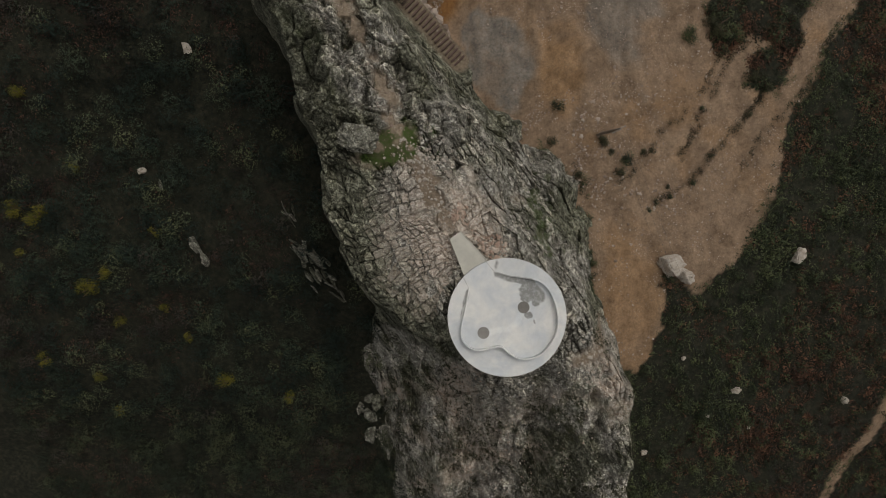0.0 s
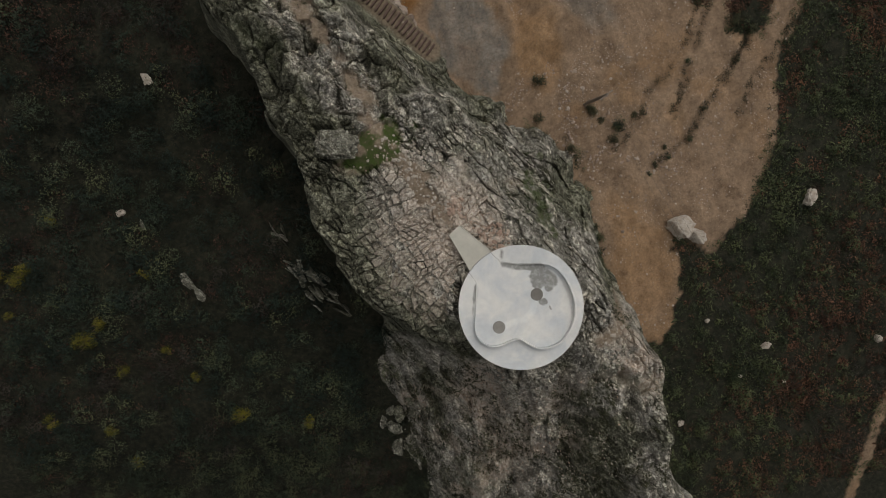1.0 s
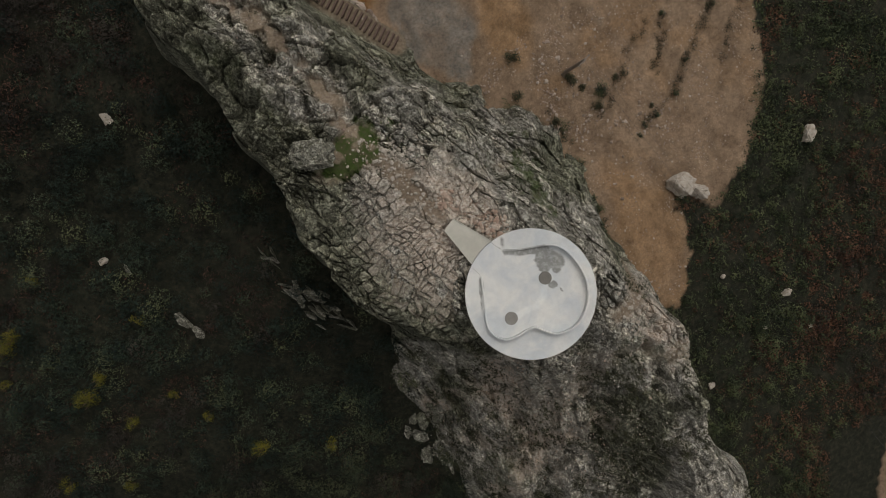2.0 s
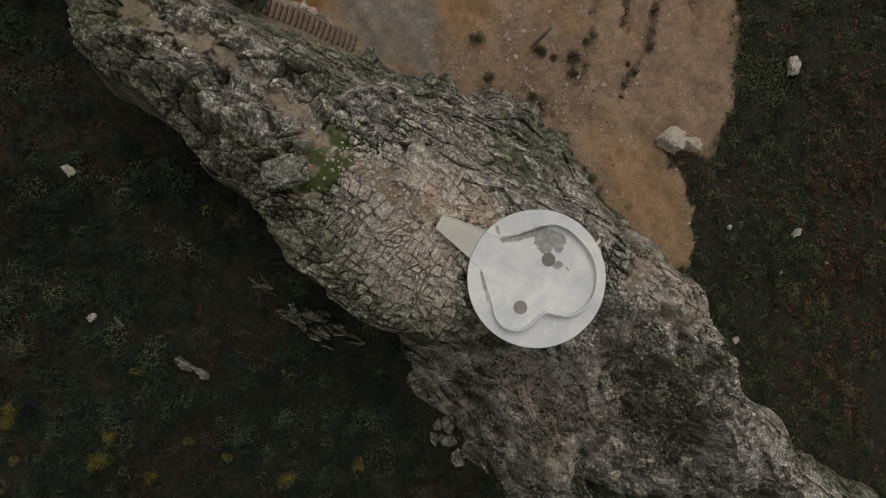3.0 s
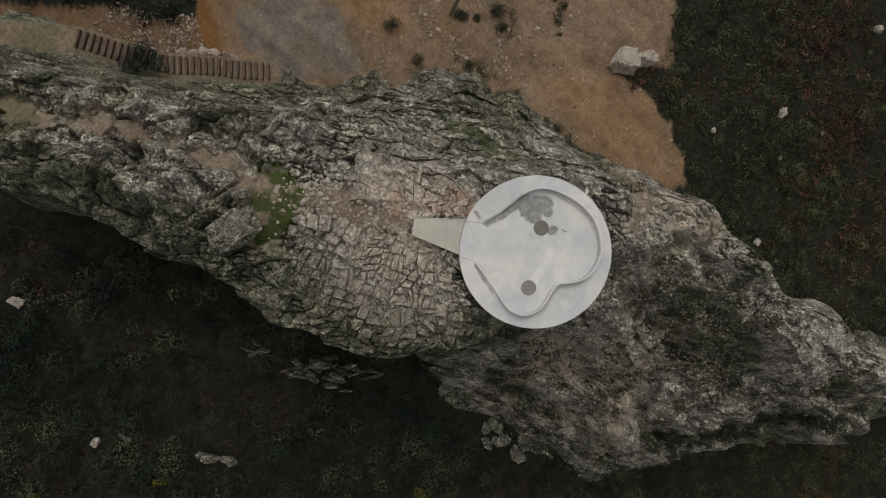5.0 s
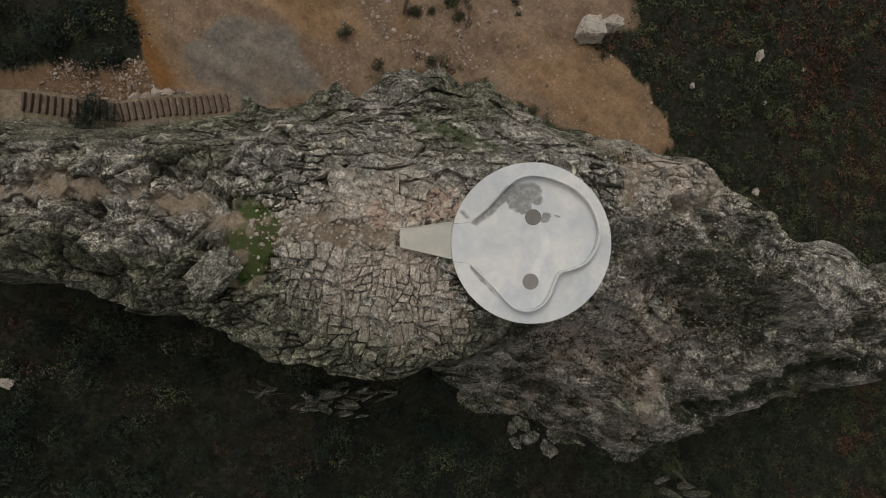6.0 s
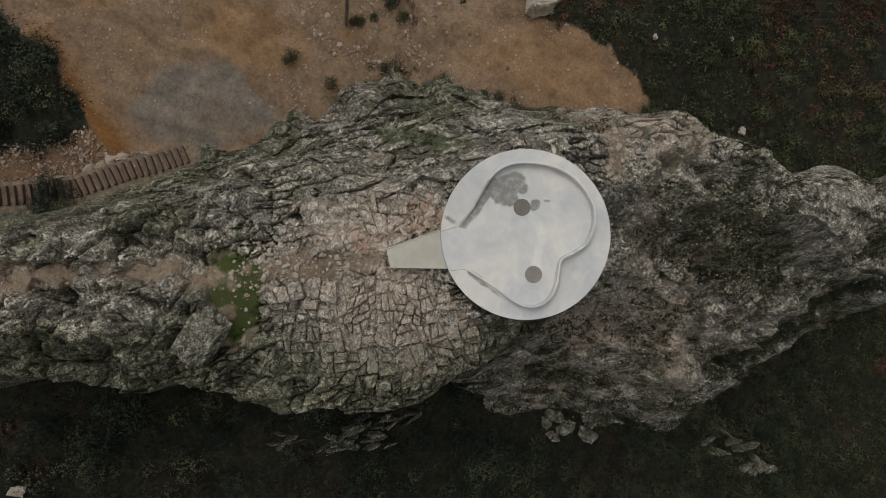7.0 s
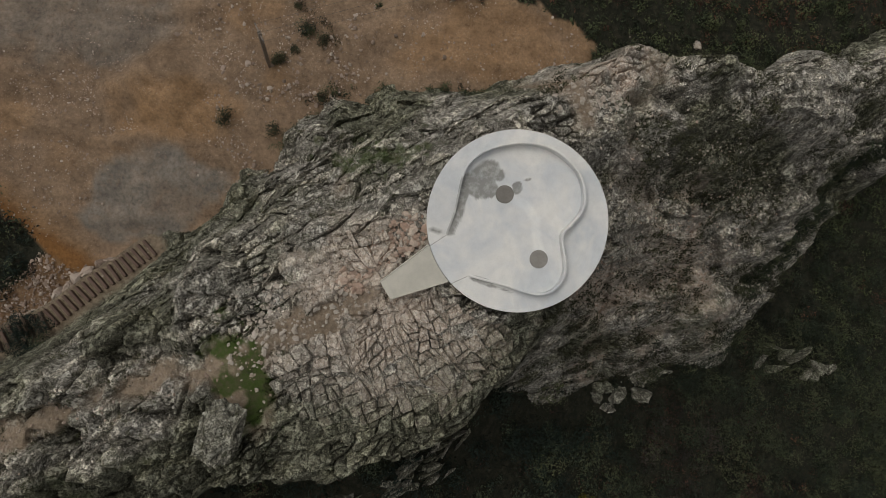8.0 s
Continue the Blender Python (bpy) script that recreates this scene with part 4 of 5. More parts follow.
p = np.vstack([blot(1600, 1.5, -11.5, 3.8, 3.4), blot(900, 4.0, -17.0, 2.4, 2.8), blot(180, -4.5, -8.5, 1.2, 1.6), blot(200, -3.5, -14.0, 1.5, 2.5), blot(420, -2.9, -6.6, 0.6, 1.0), blot(350, -3.0, -15.8, 1.0, 1.8), blot(160, -9.2, -8.6, 0.7, 0.9), blot(200, 9.0, -24.0, 2.5, 3.0)])
q = np.vstack([blot(500, -2.9, -6.6, 0.9, 1.2), blot(700, -2.6, -13.5, 1.6, 2.6), blot(600, 1.5, -11.0, 3.0, 2.6), blot(300, 2.5, -17.5, 2.2, 2.4), blot(200, -8.8, -9.0, 0.6, 1.2)])
q = q[np.hypot(q[:, 0], q[:, 1]) > 4.8]
stone_field("fine_scree", "fine pinkish scree on the broken slope", q, of_size(len(q), 0.05, 0.22), PINK, 36)
p = p[np.hypot(p[:, 0], p[:, 1]) > 4.8]
stone_field("scree", "pale scree on the broken slope", p, of_size(len(p), 0.05, 0.22), PALE, 37)
p = np.vstack([blot(170, -5.3, 9.8, 1.1, 1.1), blot(90, -5.8, 11.4, 1.0, 0.8), blot(80, -4.2, 7.6, 0.7, 0.7), blot(90, 6.6, -5.4, 0.5, 1.0), blot(60, 7.2, -3.2, 0.8, 0.7)])
stone_field("path_stones", "small pale stones lying in soil and turf on the ridge", p, of_size(len(p), 0.13, 0.46), BOULDER, 39)
p = np.vstack([blot(36, tx, ty, 0.6, 0.8) for tx, ty in TRAIL[3:10]])
stone_field("trail_stones", "small broken stones along the trodden way", p, of_size(len(p), 0.06, 0.22), STONE, 43)
p = np.column_stack([rng.uniform(-4.6, 0.5, 1500), rng.uniform(3.8, 8.4, 1500)])
p = p[(off_line(p[:, 0], p[:, 1], [(-2.9, 7.0), (-1.5, 5.6), (-0.6, 4.6)]) < 0.75) & (off_line(p[:, 0], p[:, 1], [(-1.9, 3.3), (-3.2, 5.5)]) > 0.95)]
stone_field("ramp_rubble", "orange broken stones packed beside the ramp", p, of_size(len(p), 0.14, 0.5), PINK, 41)


# ---- timber steps with a kerb of boulders ----
def way_points(line, gap):
    """Places and headings at even steps along a line in the plan."""
    out, left = [], 0.0
    for a, b in zip(line, line[1:]):
        a, b = Vector(a), Vector(b)
        n = (b - a).length
        while left < n:
            out.append((a + (b - a) * left / n, math.atan2((b - a).y, (b - a).x)))
            left += gap
        left -= n
    return out


def bar(lx, ly, lz, edge=0.015):
    bm = bmesh.new()
    bmesh.ops.create_cube(bm, size=1)
    for v in bm.verts:
        v.co = Vector((v.co.x * lx, v.co.y * ly, v.co.z * lz))
    bmesh.ops.bevel(bm, geom=bm.edges[:], offset=edge, segments=1, affect="EDGES")
    return bm


def timber_steps():
    base = tagged(new("outdoor_steps"), "weathered timber steps climbing between boulders to the ridge", "stairs")
    spots = way_points(STAIR[:6], 0.40)
    rng = random.Random(4)
    first = None
    for p, g in spots:
        if first is None:
            first = part("tread", bar(0.17, 1.2, 0.3, 0.02), TIMBER, base)
            ob = first
        else:
            ob = new("tread", first.data)
            ob.parent = base
        z = float(stair_height(np.array([p.x]), np.array([p.y]))[1][0])
        ob.location = (p.x + rng.uniform(-0.02, 0.02), p.y, z)
        ob.rotation_euler = (0, 0, g + rng.uniform(-0.04, 0.04))
    return base


timber_steps()
rr = random.Random(12)
for k, (p, g) in enumerate(way_points(STAIR[:6], 0.72)):
    if k < 3:
        continue
    side = Vector((math.sin(g), -math.cos(g)))
    q = p + side * rr.uniform(0.95, 1.15)
    ob = boulder(q.x, q.y, rr.uniform(0.36, 0.62), rr.uniform(0.34, 0.5), rr.uniform(0.5, 0.75), math.degrees(g) + rr.uniform(-40, 40), 60 + k, "pinkish grey boulder lining the timber steps", STONE, "boulder", 0.6)
    ob["group"] = "boulders along the steps"


# ---- the pole and its wires ----
def utility_pole():
    base = tagged(new("utility_pole"), "slender weathered concrete pole with a short crossarm", "pole")
    x, y = 10.2, 14.6
    base.location, base.rotation_euler = (x, y, top_of(x, y) - 0.1), (radians(8.1), radians(4.2), radians(28))
    bm = bmesh.new()
    # two tapered legs joined by rungs, open between them
    for sx in (-1, 1):
        rows = []
        for z, w in ((0, 0.16), (2.4, 0.12), (4.8, 0.085)):
            rows.append([bm.verts.new((sx * w + ox, oy, z)) for ox, oy in ((-0.045, -0.1), (0.045, -0.1), (0.045, 0.1), (-0.045, 0.1))])
        for r, q in zip(rows, rows[1:]):
            for k in range(4):
                bm.faces.new((r[k], r[(k + 1) % 4], q[(k + 1) % 4], q[k]))
        bm.faces.new(rows[-1])
    part("shaft", bm, POLE, base)
    for k in range(7):
        z = 0.5 + k * 0.68
        rung = part("web", bar(2 * (0.16 - 0.0137 * z) - 0.08, 0.12, 0.16), POLE, base)
        rung.location = (0, 0, z)
    arm = part("crossarm", bar(1.3, 0.09, 0.09), POLE, base)
    arm.location = (0, 0, 4.65)
    for sx in (-0.55, 0, 0.55):
        bm, top = disc(0.05, 0.0, 0.16, 0.02, 12)
        bm.faces.new(top)
        i = part("insulator", bm, INSERT, arm)
        i.location = (sx, 0, 0.05)
    return base


utility_pole()


def overhead_wire(shift):
    """One wire from the pole's crossarm to beyond the scrub, with its sag."""
    a, b = Vector((10.83, 14.17, -10.2)), Vector((33.0, -46.0, -11.0))
    side = Vector((0.936, 0.352, 0)) * shift
    curve = bpy.data.curves.new("overhead_wire", "CURVE")
    curve.dimensions, curve.bevel_depth, curve.bevel_resolution = "3D", 0.007, 1
    line = curve.splines.new("POLY")
    line.points.add(40)
    for k in range(41):
        t = k / 40
        p = a.lerp(b, t) + side - Vector((0, 0, 5.6 * t * (1 - t)))
        line.points[k].co = (*p, 1)
    curve.materials.append(WIRE)
    ob = new("overhead_wire", curve)
    me = bpy.data.meshes.new_from_object(ob.evaluated_get(bpy.context.evaluated_depsgraph_get()))
    bpy.data.objects.remove(ob)
    return tagged(new("overhead_wire", me), "thin dark overhead wire running from the pole", "wire", "overhead wires")


for shift in (-0.55, 0.0, 0.55):
    overhead_wire(shift)


# ---- foliage ----
def leaf_cloud(centres, radii, heights, count, size, rng):
    """Leaves as small bent quads in domes about the centres. count: leaves per square metre of a dome's plan."""
    n = np.maximum((count * math.pi * radii ** 2).astype(int), 12)
    who = np.repeat(np.arange(len(radii)), n)
    m = len(who)
    d = rng.normal(size=(m, 3))
    d[:, 2] = np.abs(d[:, 2])
    d /= np.linalg.norm(d, axis=1)[:, None]
    # lobes make the outline uneven
    phase = rng.uniform(0, 6.28, (len(radii), 3))[who]
    ang = np.arctan2(d[:, 1], d[:, 0])
    lobe = 1 + 0.22 * np.sin(3 * ang + phase[:, 0]) + 0.16 * np.sin(5 * ang + phase[:, 1]) + 0.15 * np.sin(8 * d[:, 2] + phase[:, 2])
    r = lobe * rng.uniform(0.70, 1.08, m)
    p = centres[who] + np.stack([d[:, 0] * r * radii[who], d[:, 1] * r * radii[who], d[:, 2] * r * heights[who]], -1)
    nrm = d + 0.28 * rng.normal(size=(m, 3))
    nrm /= np.linalg.norm(nrm, axis=1)[:, None]
    u = np.cross(nrm, rng.normal(size=(m, 3)))
    u /= np.linalg.norm(u, axis=1)[:, None]
    v = np.cross(nrm, u)
    s = size * rng.uniform(0.6, 1.4, m)[:, None]
    verts = np.stack([p - u * s, p + v * s * 0.45, p + u * s, p - v * s * 0.45], 1).reshape(-1, 3)
    own = rng.uniform(0, 1, len(radii))
    return verts, np.arange(len(verts)).reshape(-1, 4), np.repeat(own[who], 4)


def scrub(name, label, material, points, radii, flat, count, size, seed):
    z, _ = land(points[:, 0], points[:, 1])
    v, f, tone = leaf_cloud(np.column_stack([points, z - 0.1]), radii, radii * flat, count, size, np.random.default_rng(seed))
    me = mesh_from(name, v, f, material, False)
    put_attr(me, "tone", tone)
    return tagged(new(name, me), label, "scrub", kind="stuff")


rng = np.random.default_rng(7)
spread = np.column_stack([rng.uniform(-56, 46, 24000), rng.uniform(-51, 40, 24000)])
sx, sy = spread[:, 0], spread[:, 1]
spread = spread[((np.abs(sx + 3.5) < 45) & (sy > -25) & (sy < 31)) | (np.hypot(sx + 3.5, sy - 4.5) < 41) | ((sx > -30) & (sx < 24) & (sy > -51) & (sy < 38))]
more = spread[(spread[:, 0] > 8) & (rng.uniform(0, 1, len(spread)) < 0.45)]
spread = np.vstack([spread, more + rng.uniform(-0.7, 0.7, more.shape)])
sx, sy = spread[:, 0], spread[:, 1]
_, core, te, tw = ridge_height(sx, sy)
# scrub climbs the broken slope south-west of the platform
climb = (sy < -1) & (tw < 0.06 + np.where(sy < -14, 0.16, 0.4) * fbm(sx, sy, 3.5, 4, 149)) & (te <= 0)
open_ground = ((core < -0.02) | climb) & ~bare_earth(sx, sy) & (stair_height(sx, sy)[0] > 3.6)
kind_noise, kind_b = fbm(sx, sy, 11, 3, 141), fbm(sx, sy, 4, 3, 143)
size_r = rng.uniform(0.28, 0.62, len(sx)) * (1 + 0.8 * step(0.1, 0.9, fbm(sx, sy, 6, 2, 145)))
size_r = np.where(sx < 0, size_r * 1.2, size_r)
pick = kind_noise + 0.7 * kind_b + rng.normal(0, 0.35, len(sx))
pick = pick + 0.28 * (sx > 2)
green = open_ground & (pick < 0.3)
rust = open_ground & (pick >= 0.3) & (pick < 1.25)
grey = open_ground & (pick >= 1.25)
# the west takes the leaf colours that have shade painted in
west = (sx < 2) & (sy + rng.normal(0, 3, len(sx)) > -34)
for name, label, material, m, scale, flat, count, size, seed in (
        ("undergrowth_green", "low green undergrowth, coloured near-black for the shade between shrubs", SHADE, green & west, 1.0, 0.4, 13, 0.115, 1),
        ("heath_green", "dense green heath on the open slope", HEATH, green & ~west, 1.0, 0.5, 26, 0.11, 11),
        ("undergrowth_rust", "rust-brown bracken between shrubs, coloured darker for the valley's shade", RUST, rust & west, 1.0, 0.5, 24, 0.10, 2),
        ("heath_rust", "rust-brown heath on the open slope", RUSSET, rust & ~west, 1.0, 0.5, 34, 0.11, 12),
        ("undergrowth_grey", "grey-brown bare heath and twigs", GREY, grey, 1.0, 0.6, 40, 0.09, 3)):
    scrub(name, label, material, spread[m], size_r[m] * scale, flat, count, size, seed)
tall = open_ground & (rng.uniform(0, 1, len(sx)) < np.where(sx < 2, 0.22, 0.12) + np.where(sx < 2, 0.14, 0.12) * step(-0.3, 0.6, fbm(sx, sy, 7, 2, 147)))
tall_r = rng.uniform(0.4, 1.0, len(sx)) ** 1.5 * np.where(sx < 2, 1.3, 0.8)
deep = sy + rng.normal(0, 2, len(sx)) < -9
grow = pick + rng.normal(0, 0.3, len(sx))
for name, label, material, m, seed in (
        ("shrubs_green", "rounded dark green shrubs and low oaks", GREEN, tall & (sx < 2) & (grow < 0.95) & ~deep, 21),
        ("shrubs_slope", "rounded green shrubs below the broken slope", MID, tall & (sx < 2) & (grow < 0.95) & deep, 24),
        ("shrubs_grey", "grey leafless shrubs", GREY, tall & (sx < 2) & (grow >= 0.95), 22),
        ("shrubs_heath", "green heather bushes on the open slope", HEATH, tall & (sx >= 2), 23)):
    scrub(name, label, material, spread[m], tall_r[m], 1.5, 78, 0.088, seed)
# tufts in the open joints, thickest on the shaded flank and the north
jr = np.random.default_rng(77)
x, y = JOINTS[:, 0], JOINTS[:, 1]
te = ridge_height(x, y)[2]
chance = 0.035 * (0.25 + 1.0 * step(0.05, 0.3, te) + 1.6 * step(11, 14, y) + 0.35 * step(-2, -8, y)) * step(-0.5, 0.5, fbm(x, y, 2.5, 3, 231))
chance = chance * np.maximum(step(0.1, 0.4, te), step(11, 13, y)) * 0.6
p = JOINTS[jr.uniform(0, 1, len(x)) < chance][:, :2] + 0.0
scrub("joint_grass", "dark dry grass filling the joints of the rock", SEDGE, p, jr.uniform(0.09, 0.24, len(p)), 0.5, 130, 0.045, 14)
# dry grass and low shrubs in the joints of the flank and along the foot of the rock
p = np.column_stack([rng.uniform(-13, 11, 5200), rng.uniform(-14, 26, 5200)])
x, y = p[:, 0], p[:, 1]
_, core, te, tw = ridge_height(x, y)
low = fbm(x, y, 2.0, 3, 221)
a = radians(-58)
low = low + 0.6 * np.sin((-x * math.sin(a) + y * math.cos(a)) * 3.1 + 1.5 * fbm(x, y, 3, 2, 223))
pick = (core > 0) & (np.hypot(x, y) > 4.4) & (off_line(x, y, [(-1.9, 3.3), (-3.2, 5.5)]) > 1.3) & (stair_height(x, y)[0] > 1.2)
pick &= ((te > 0.05) & (low > 0.55)) | ((te > 0.9) & (low > -0.6)) | ((te <= 0.05) & (low > 0.75) & (y > 12))
p = p[pick]
scrub("dry_tufts", "dark dry grass and low shrubs rooted in rock joints", OLIVE, p, rng.uniform(0.12, 0.36, len(p)), 0.5, 200, 0.05, 5)
q = np.column_stack([rng.uniform(-12, 18, 5200), rng.uniform(-32, -2, 5200)])
x, y = q[:, 0], q[:, 1]
_, core, te, tw = ridge_height(x, y)
q = q[(core > 0) & (te < 0.5) & (np.hypot(x, y) > 4.6) & (0.9 * fbm(x, y, 2.6, 4, 227) - 0.7 * gullies(x, y) + 0.5 * (1 - tw) + 0.3 * (y < -14) + 0.75 * (1 - step(0.6, 1.3, np.hypot((x - 5.0) / 3.2, (y + 14.5) / 6.5))) > 0.42)]
scrub("slope_scrub", "dark low shrubs scattered over the broken slope", OLIVE, q, rng.uniform(0.16, 0.5, len(q)), 0.6, 70, 0.08, 15)
p = blot(900, 0, 0, 1.0, 0.38) @ np.array([[0.94, 0.34], [-0.34, 0.94]]) + np.array([-7.5, 11.8])
scrub("turf", "fresh green turf in a hollow of the rock", GRASS, p, rng.uniform(0.06, 0.14, len(p)), 0.5, 500, 0.03, 6)
p = np.vstack([blot(420, 3.3, 7.3, 0.6, 1.0), blot(50, 0.6, 5.6, 0.4, 0.5), blot(200, -5.3, 11.2, 0.9, 0.8)])
scrub("moss", "thin yellow-green moss and grass on the rock", GRASS, p, rng.uniform(0.06, 0.16, len(p)), 0.35, 320, 0.03, 8)


q = np.array([(a.x, a.y) for a, _ in way_points(TRAIL, 0.03)])
q = q + rng.normal(0, 0.75, q.shape)
x, y = q[:, 0], q[:, 1]
q = q[(off_line(x, y, TRAIL) > 0.35) & (fbm(x, y, 1.3, 3, 237) > -0.15) & (y > 8.5)]
scrub("trail_grass", "short olive grass along the trodden way", OLIVE, q, rng.uniform(0.08, 0.24, len(q)), 0.45, 300, 0.045, 18)


def bush(x, y, r, h, material, seed, label, trunk=True, name="bush", category="bush"):
    """A shrub or small tree: short forked trunk under a crown of many leaves."""
    base = tagged(new(name), label, category)
    base.location = (x, y, top_of(x, y) - 0.03)
    rnd = np.random.default_rng(seed)
    bm = bmesh.new()
    stems = 1 if trunk else 3
    tips = []
    for k in range(stems + 3):
        g = rnd.uniform(0, 6.28)
        lean = 0.0 if k == 0 else rnd.uniform(0.35, 0.8)
        start = Vector((0, 0, 0)) if k < stems else Vector((0, 0, h * 0.35))
        tip = Vector((math.cos(g) * r * lean, math.sin(g) * r * lean, h * rnd.uniform(0.6, 0.9)))
        tips.append(tip)
        rings = []
        for t, w in ((0, 0.09), (0.5, 0.06), (1, 0.02)):
            c = start.lerp(tip, t)
            rings.append([bm.verts.new(c + Vector((math.cos(q) * w * r, math.sin(q) * w * r, 0))) for q in (0, 1.26, 2.51, 3.77, 5.03)])
        for u, v in zip(rings, rings[1:]):
            for q in range(5):
                bm.faces.new((u[q], u[(q + 1) % 5], v[(q + 1) % 5], v[q]))
    part("trunk", bm, BARK, base)
    n = 7
    ang = rnd.uniform(0, 6.28, n)
    rad = rnd.uniform(0.2, 0.62, n) * r
    centres = np.column_stack([np.cos(ang) * rad, np.sin(ang) * rad, rnd.uniform(0.15, 0.5, n) * h])
    v, f, tone = leaf_cloud(centres, rnd.uniform(0.30, 0.60, n) * r, rnd.uniform(0.35, 0.6, n) * h, 330, 0.055, rnd)
    me = mesh_from("crown", v, f, material, False)
    put_attr(me, "tone", tone)
    crown = new("crown", me)
    crown.parent = base
    return base


BUSHES = [(6.5, 17.1, 0.75, 1.0), (6.0, 14.0, 0.65, 1.3), (8.2, 10.9, 0.6, 1.4), (19.0, 23.4, 0.95, 1.1), (10.7, 13.7, 0.6, 0.7), (11.3, 12.9, 0.45, 0.6), (12.7, 12.1, 0.85, 0.9), (12.0, 11.2, 0.6, 0.5),
          (21.6, 24.3, 1.3, 1.5), (23.1, 23.5, 1.1, 1.3), (25.2, 19.6, 0.8, 1.0), (26.3, 18.6, 0.6, 0.8), (20.0, 16.7, 0.4, 0.5), (15.0, 13.0, 0.4, 0.5), (20.6, 12.6, 0.42, 0.5), (16.4, 8.9, 0.35, 0.4), (24.4, 16.3, 0.45, 0.5),
          (14.3, 12.9, 0.4, 0.5), (18.7, 10.1, 0.4, 0.4), (16.3, 9.7, 0.35, 0.35), (15.1, 8.4, 0.4, 0.35), (14.5, 7.7, 0.3, 0.3), (10.6, 14.2, 0.5, 0.4)]
tagged(bush(-7.3, 26.9, 1.6, 1.3, GREEN, 299, "dark green bush overhanging the timber steps"), group="bushes on the quarry floor")
for k, (x, y, r, h) in enumerate(BUSHES):
    tagged(bush(x, y, r, h, OLIVE if k % 3 else HEATH, 300 + k, "small grey-green tree on a thin trunk by the ridge" if k in (1, 2) else "dark green bush growing on bare quarry earth"), group="bushes on the quarry floor")
YELLOWS = [(-35.6, 12.7), (-39.4, 8.9), (-29.1, 7.2), (-41.5, 9.6), (-29.8, 0.1), (-34.0, -0.8), (-35.4, 2.5), (-37.0, -6.3), (-34.1, 3.7), (-19.4, -9.2), (-42.1, -4.4), (-38.9, 19.0), (-28.1, -2.7), (-25.3, -7.2), (-41.6, 5.7), (-37.1, -10.3)]
rr = random.Random(8)
for k, (x, y) in enumerate(YELLOWS):
    r = rr.uniform(0.55, 1.05)
    ob = bush(x, y, r, r * 1.5 + 0.5, YELLOW, 400 + k, "autumn-yellow shrub in the dark scrub", False, "yellow_shrub", "shrub")
    ob["group"] = "yellow shrubs"
p = np.array([(q.x, q.y) for q, _ in way_points([(4.6, 13.6), (6.4, 12.6), (8.7, 10.4), (9.3, 6.6), (8.9, 2.4), (9.2, -0.6)], 0.10)])
p = p + rng.normal(0, 0.28, p.shape)
p = p[fbm(p[:, 0], p[:, 1], 1.8, 2, 235) > -0.25]
scrub("foot_shrubs", "dark green shrubs along the foot of the rock", HEATH, p, rng.uniform(0.15, 0.42, len(p)), 0.9, 150, 0.06, 17)
# low plants spill over the edge of the bare earth
p = np.column_stack([rng.uniform(12, 46, 9000), rng.uniform(-26, 32, 9000)])
x, y = p[:, 0], p[:, 1]
edge = np.zeros(len(p), bool)
for dx, dy in ((0.9, 0), (-0.9, 0), (0, 0.9), (0, -0.9)):
    edge |= bare_earth(x, y) != bare_earth(x + dx, y + dy)
p = p[edge & (fbm(x, y, 2.2, 3, 239) > -0.1)]
scrub("edge_scrub", "low heath spilling over the edge of the earth", HEATH, p, rng.uniform(0.14, 0.42, len(p)), 0.5, 90, 0.07, 19)
# shrubs fill the gully inside the outer rib of the slope
p = np.array([(q.x, q.y) for q, _ in way_points([(-3.2, -22.0), (-0.2, -24.0), (3.6, -27.6), (7.4, -31.1), (9.5, -34.0)], 0.03)])
p = p + rng.normal(0, 0.55, p.shape)
scrub("gully_scrub", "dark green shrubs filling a gully in the slope", MID, p, rng.uniform(0.25, 0.6, len(p)), 0.6, 80, 0.09, 20)
# shrubs that follow the old wheel tracks
p = np.vstack([np.array([(q.x, q.y) for q, _ in way_points(l, 0.22)]) for l in ([(23.5, 22.3), (22.2, 20.5), (20.3, 17.1), (19.0, 14.6), (17.9, 12.3)], [(23.5, 22.3), (22.2, 20.5), (20.3, 17.1), (19.0, 14.6), (17.9, 12.3)], [(21.8, 21.6), (19.4, 17.4), (16.1, 14.6), (13.4, 11.3), (11.9, 10.2)], [(25.7, 17.7), (23.2, 14.8), (20.7, 12.6), (18.8, 10.1), (15.5, 8.5)], [(25.7, 17.7), (23.2, 14.8), (20.7, 12.6), (18.8, 10.1), (15.5, 8.5)], [(31.2, 19.1), (27.4, 15.9), (25.6, 14.2), (23.6, 11.2)], [(33.6, 23.7), (31.4, 22.3)], [(33.6, 23.7), (31.4, 22.3)], [(33.6, 23.7), (31.4, 22.3)])])
p = p + rng.normal(0, 0.2, p.shape)
p = p[fbm(p[:, 0], p[:, 1], 1.6, 2, 233) + rng.normal(0, 0.3, len(p)) > -0.4]
scrub("track_scrub", "low dark plants along old wheel tracks", SEDGE, p, rng.uniform(0.12, 0.38, len(p)), 0.6, 150, 0.05, 9)


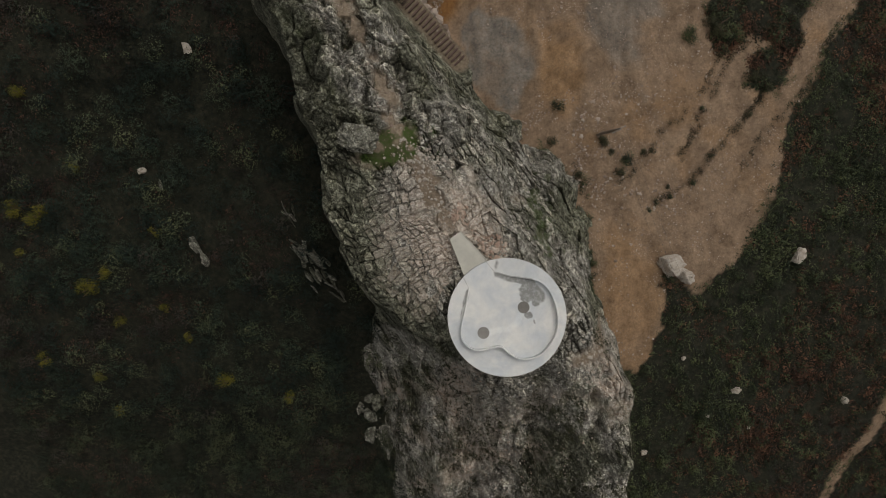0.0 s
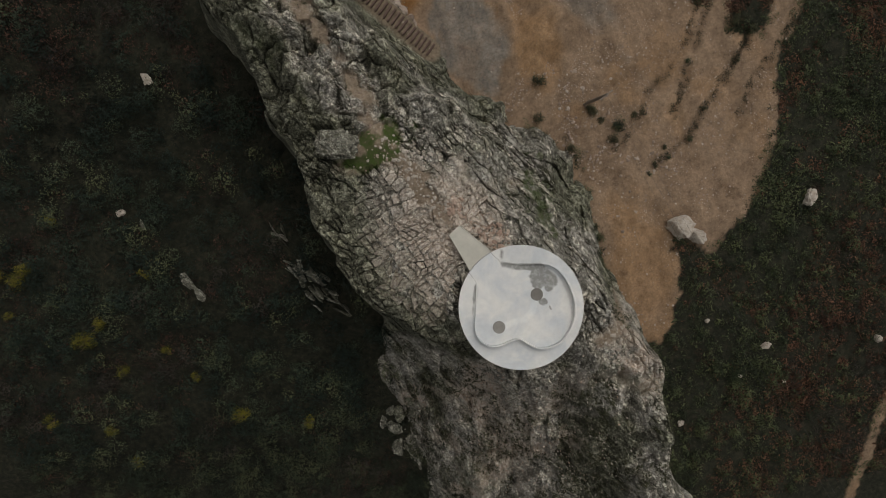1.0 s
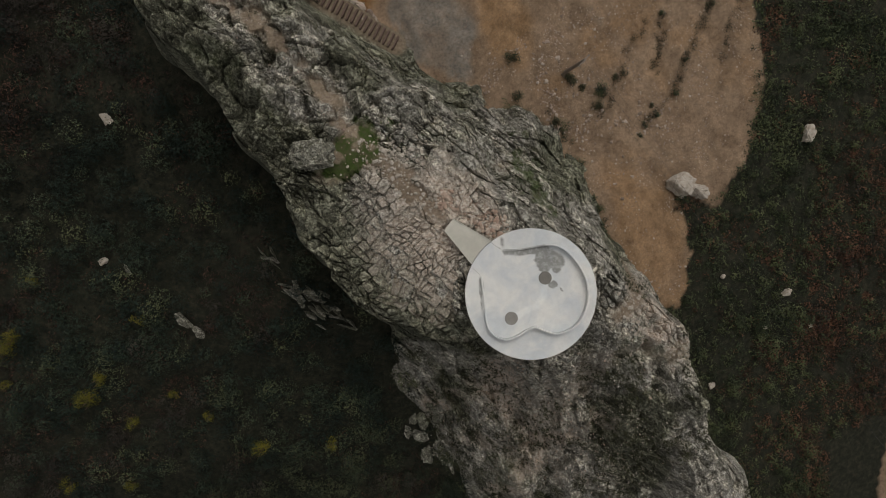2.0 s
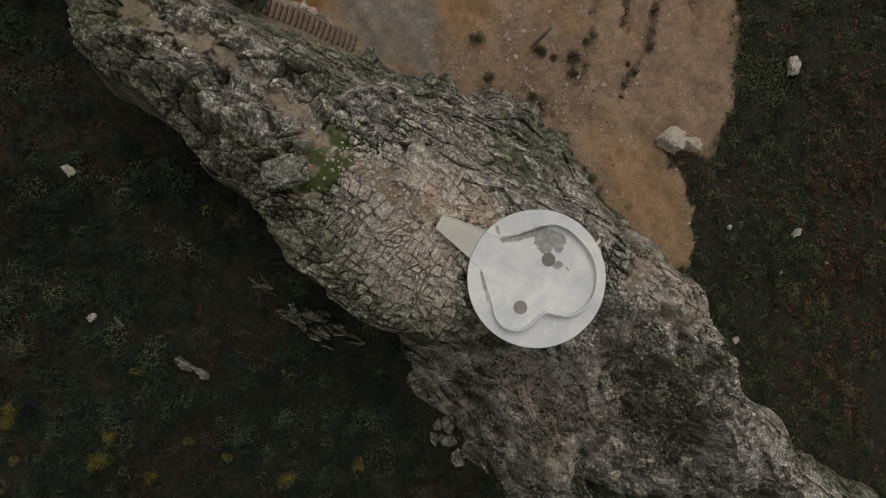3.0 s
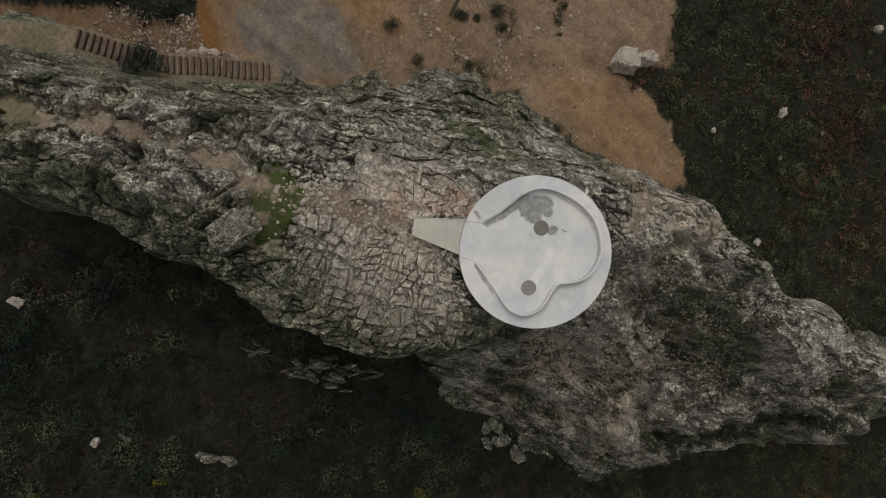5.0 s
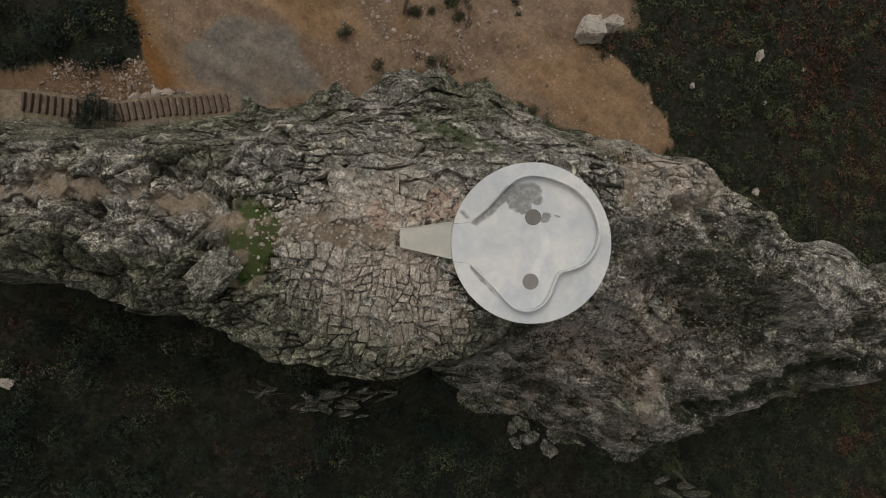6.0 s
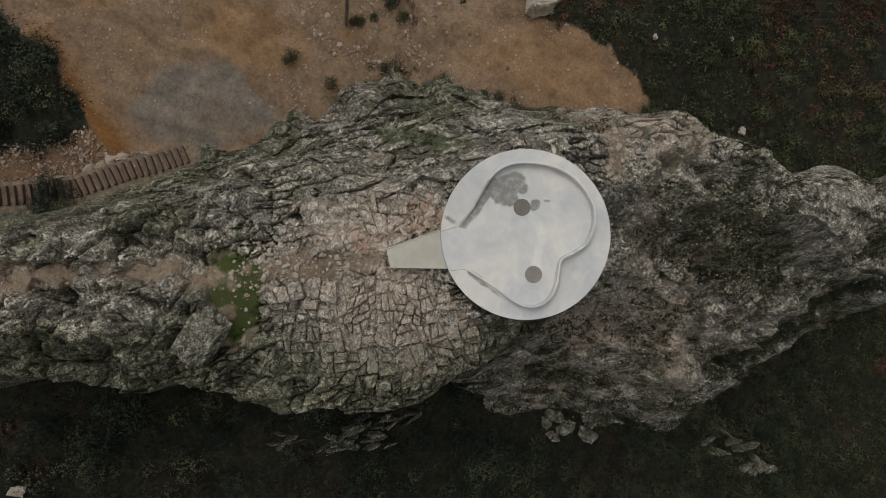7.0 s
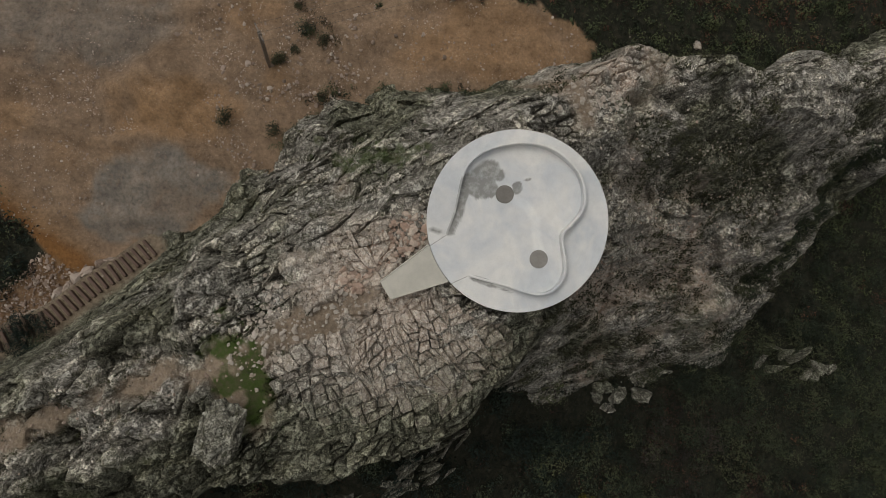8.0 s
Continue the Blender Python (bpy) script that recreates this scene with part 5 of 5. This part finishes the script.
# ---- jointed blocks on top of the ridge, each a piece of its own ----
def split_blocks(poly, rnd):
    """Cuts a convex outline along two sets of joints until the blocks have their size."""
    done, todo = [], [(poly, rnd.random() < 0.5)]
    while todo:
        p, lengthwise = todo.pop()
        area = abs(sum(a.x * b.y - a.y * b.x for a, b in zip(p, p[1:] + p[:1]))) / 2
        if area < rnd.uniform(0.10, 0.85) or len(p) < 3:
            done.append(p)
            continue
        wide = [max(q[k] for q in p) - min(q[k] for q in p) for k in (0, 1)]
        if wide[0] > 1.25 * wide[1]:
            lengthwise = False
        elif wide[1] > 1.25 * wide[0]:
            lengthwise = True
        g = (0 if lengthwise else math.pi / 2) + rnd.gauss(0, 0.16)
        n = Vector((-math.sin(g), math.cos(g)))
        mid = sum(p, Vector((0, 0))) / len(p)
        m = mid + n * rnd.uniform(-0.22, 0.22) * wide[1 if lengthwise else 0]
        for sign in (1, -1):
            cut = []
            for a, b in zip(p, p[1:] + p[:1]):
                da, db = sign * (a - m).dot(n), sign * (b - m).dot(n)
                if da >= 0:
                    cut.append(a)
                if (da < 0) != (db < 0):
                    cut.append(a + (b - a) * da / (da - db))
            todo.append((cut, not lengthwise))
    return done


ridge_object = bpy.data.objects["rock_ridge"]
rr = random.Random(21)
turn = radians(-62)
outlines = split_blocks([Vector(p) for p in ((-8, -8), (8, -8), (8, 8), (-8, 8))], rr)


def joint_place(p):
    """From the frame of the joints into the plan, with the joints' bends."""
    u, v = np.array([q.x for q in p]), np.array([q.y for q in p])
    u, v = u + 0.5 * fbm(u, v, 3.0, 2, 251) + 0.12 * fbm(u, v, 0.9, 2, 252), v + 0.5 * fbm(u, v, 3.0, 2, 253) + 0.12 * fbm(u, v, 0.9, 2, 254)
    return -5.6 + u * math.cos(turn) - v * math.sin(turn), 5.0 + u * math.sin(turn) + v * math.cos(turn)


places = [joint_place(p) for p in outlines if len(p) > 2]
cx, cy = np.array([p[0].mean() for p in places]), np.array([p[1].mean() for p in places])
inner = paved(cx, cy)
order = [k for k in np.argsort(np.hypot(cx + 5.0, cy - 5.2)) if inner[k] > 0.2 and rr.random() < 0.96][:300]
heights = pavement_height(cx, cy)
for k in order:
    c = Vector((cx[k], cy[k]))
    poly = []
    ring = [Vector(p) for p in zip(*places[k])]
    for a, b in zip(ring, ring[1:] + ring[:1]):
        # every corner is knocked off a little, and long edges bulge
        cut = rr.uniform(0.06, 0.2)
        poly += [a.lerp(b, cut), a.lerp(b, 0.55).lerp(c, rr.uniform(-0.05, 0.08)), a.lerp(b, 1 - rr.uniform(0.06, 0.2))]
    n = len(poly)
    size = sum((q - c).length for q in poly) / n
    z = float(heights[k]) + rr.gauss(0, 0.12)
    if c.length < 5.6:
        z = min(z, -0.12)
    slant = Vector((rr.gauss(0, 0.12), rr.gauss(0, 0.12)))
    bm = bmesh.new()
    rings = []
    gap = 1 - rr.choice((0.01, 0.015, 0.02, 0.03, 0.06)) / size
    for scale, dz, jit in ((gap, -0.6, 0.0), (gap, -0.05, 0.03), (gap - 0.035 / size, 0.0, 0.03), (gap * 0.55, 0.03, 0.05)):
        rings.append([bm.verts.new((*(c + (q - c) * scale), z + dz + slant.dot(q - c) * (dz > -0.5) + rr.uniform(-jit, jit))) for q in poly])
    for a, b in zip(rings, rings[1:]):
        for q in range(n):
            bm.faces.new((a[q], a[(q + 1) % n], b[(q + 1) % n], b[q]))
    bm.faces.new(rings[-1])
    bmesh.ops.recalc_face_normals(bm, faces=bm.faces)
    ob = part("rock_block", bm, ROCK, ridge_object)
    tint = 1.1 - 0.36 * math.hypot((c.x + 3.8) / 2.0, (c.y - 5.6) / 2.4) + rr.uniform(-0.15, 0.15)
    shade = rr.uniform(-1, 1)
    rim = float(1 - step(2.0, 6.5, np.array([c.x - float(section(c.y, 2))]))[0])
    count = len(ob.data.vertices)
    put_attr(ob.data, "stain", [0.9 * rim] * count)
    put_attr(ob.data, "pale", [max(0.0, 0.7 * shade)] * count)
    put_attr(ob.data, "dull", [max(0.0, -0.5 * shade)] * count)
    put_attr(ob.data, "fresh", [max(0.0, min(0.8, tint))] * count)
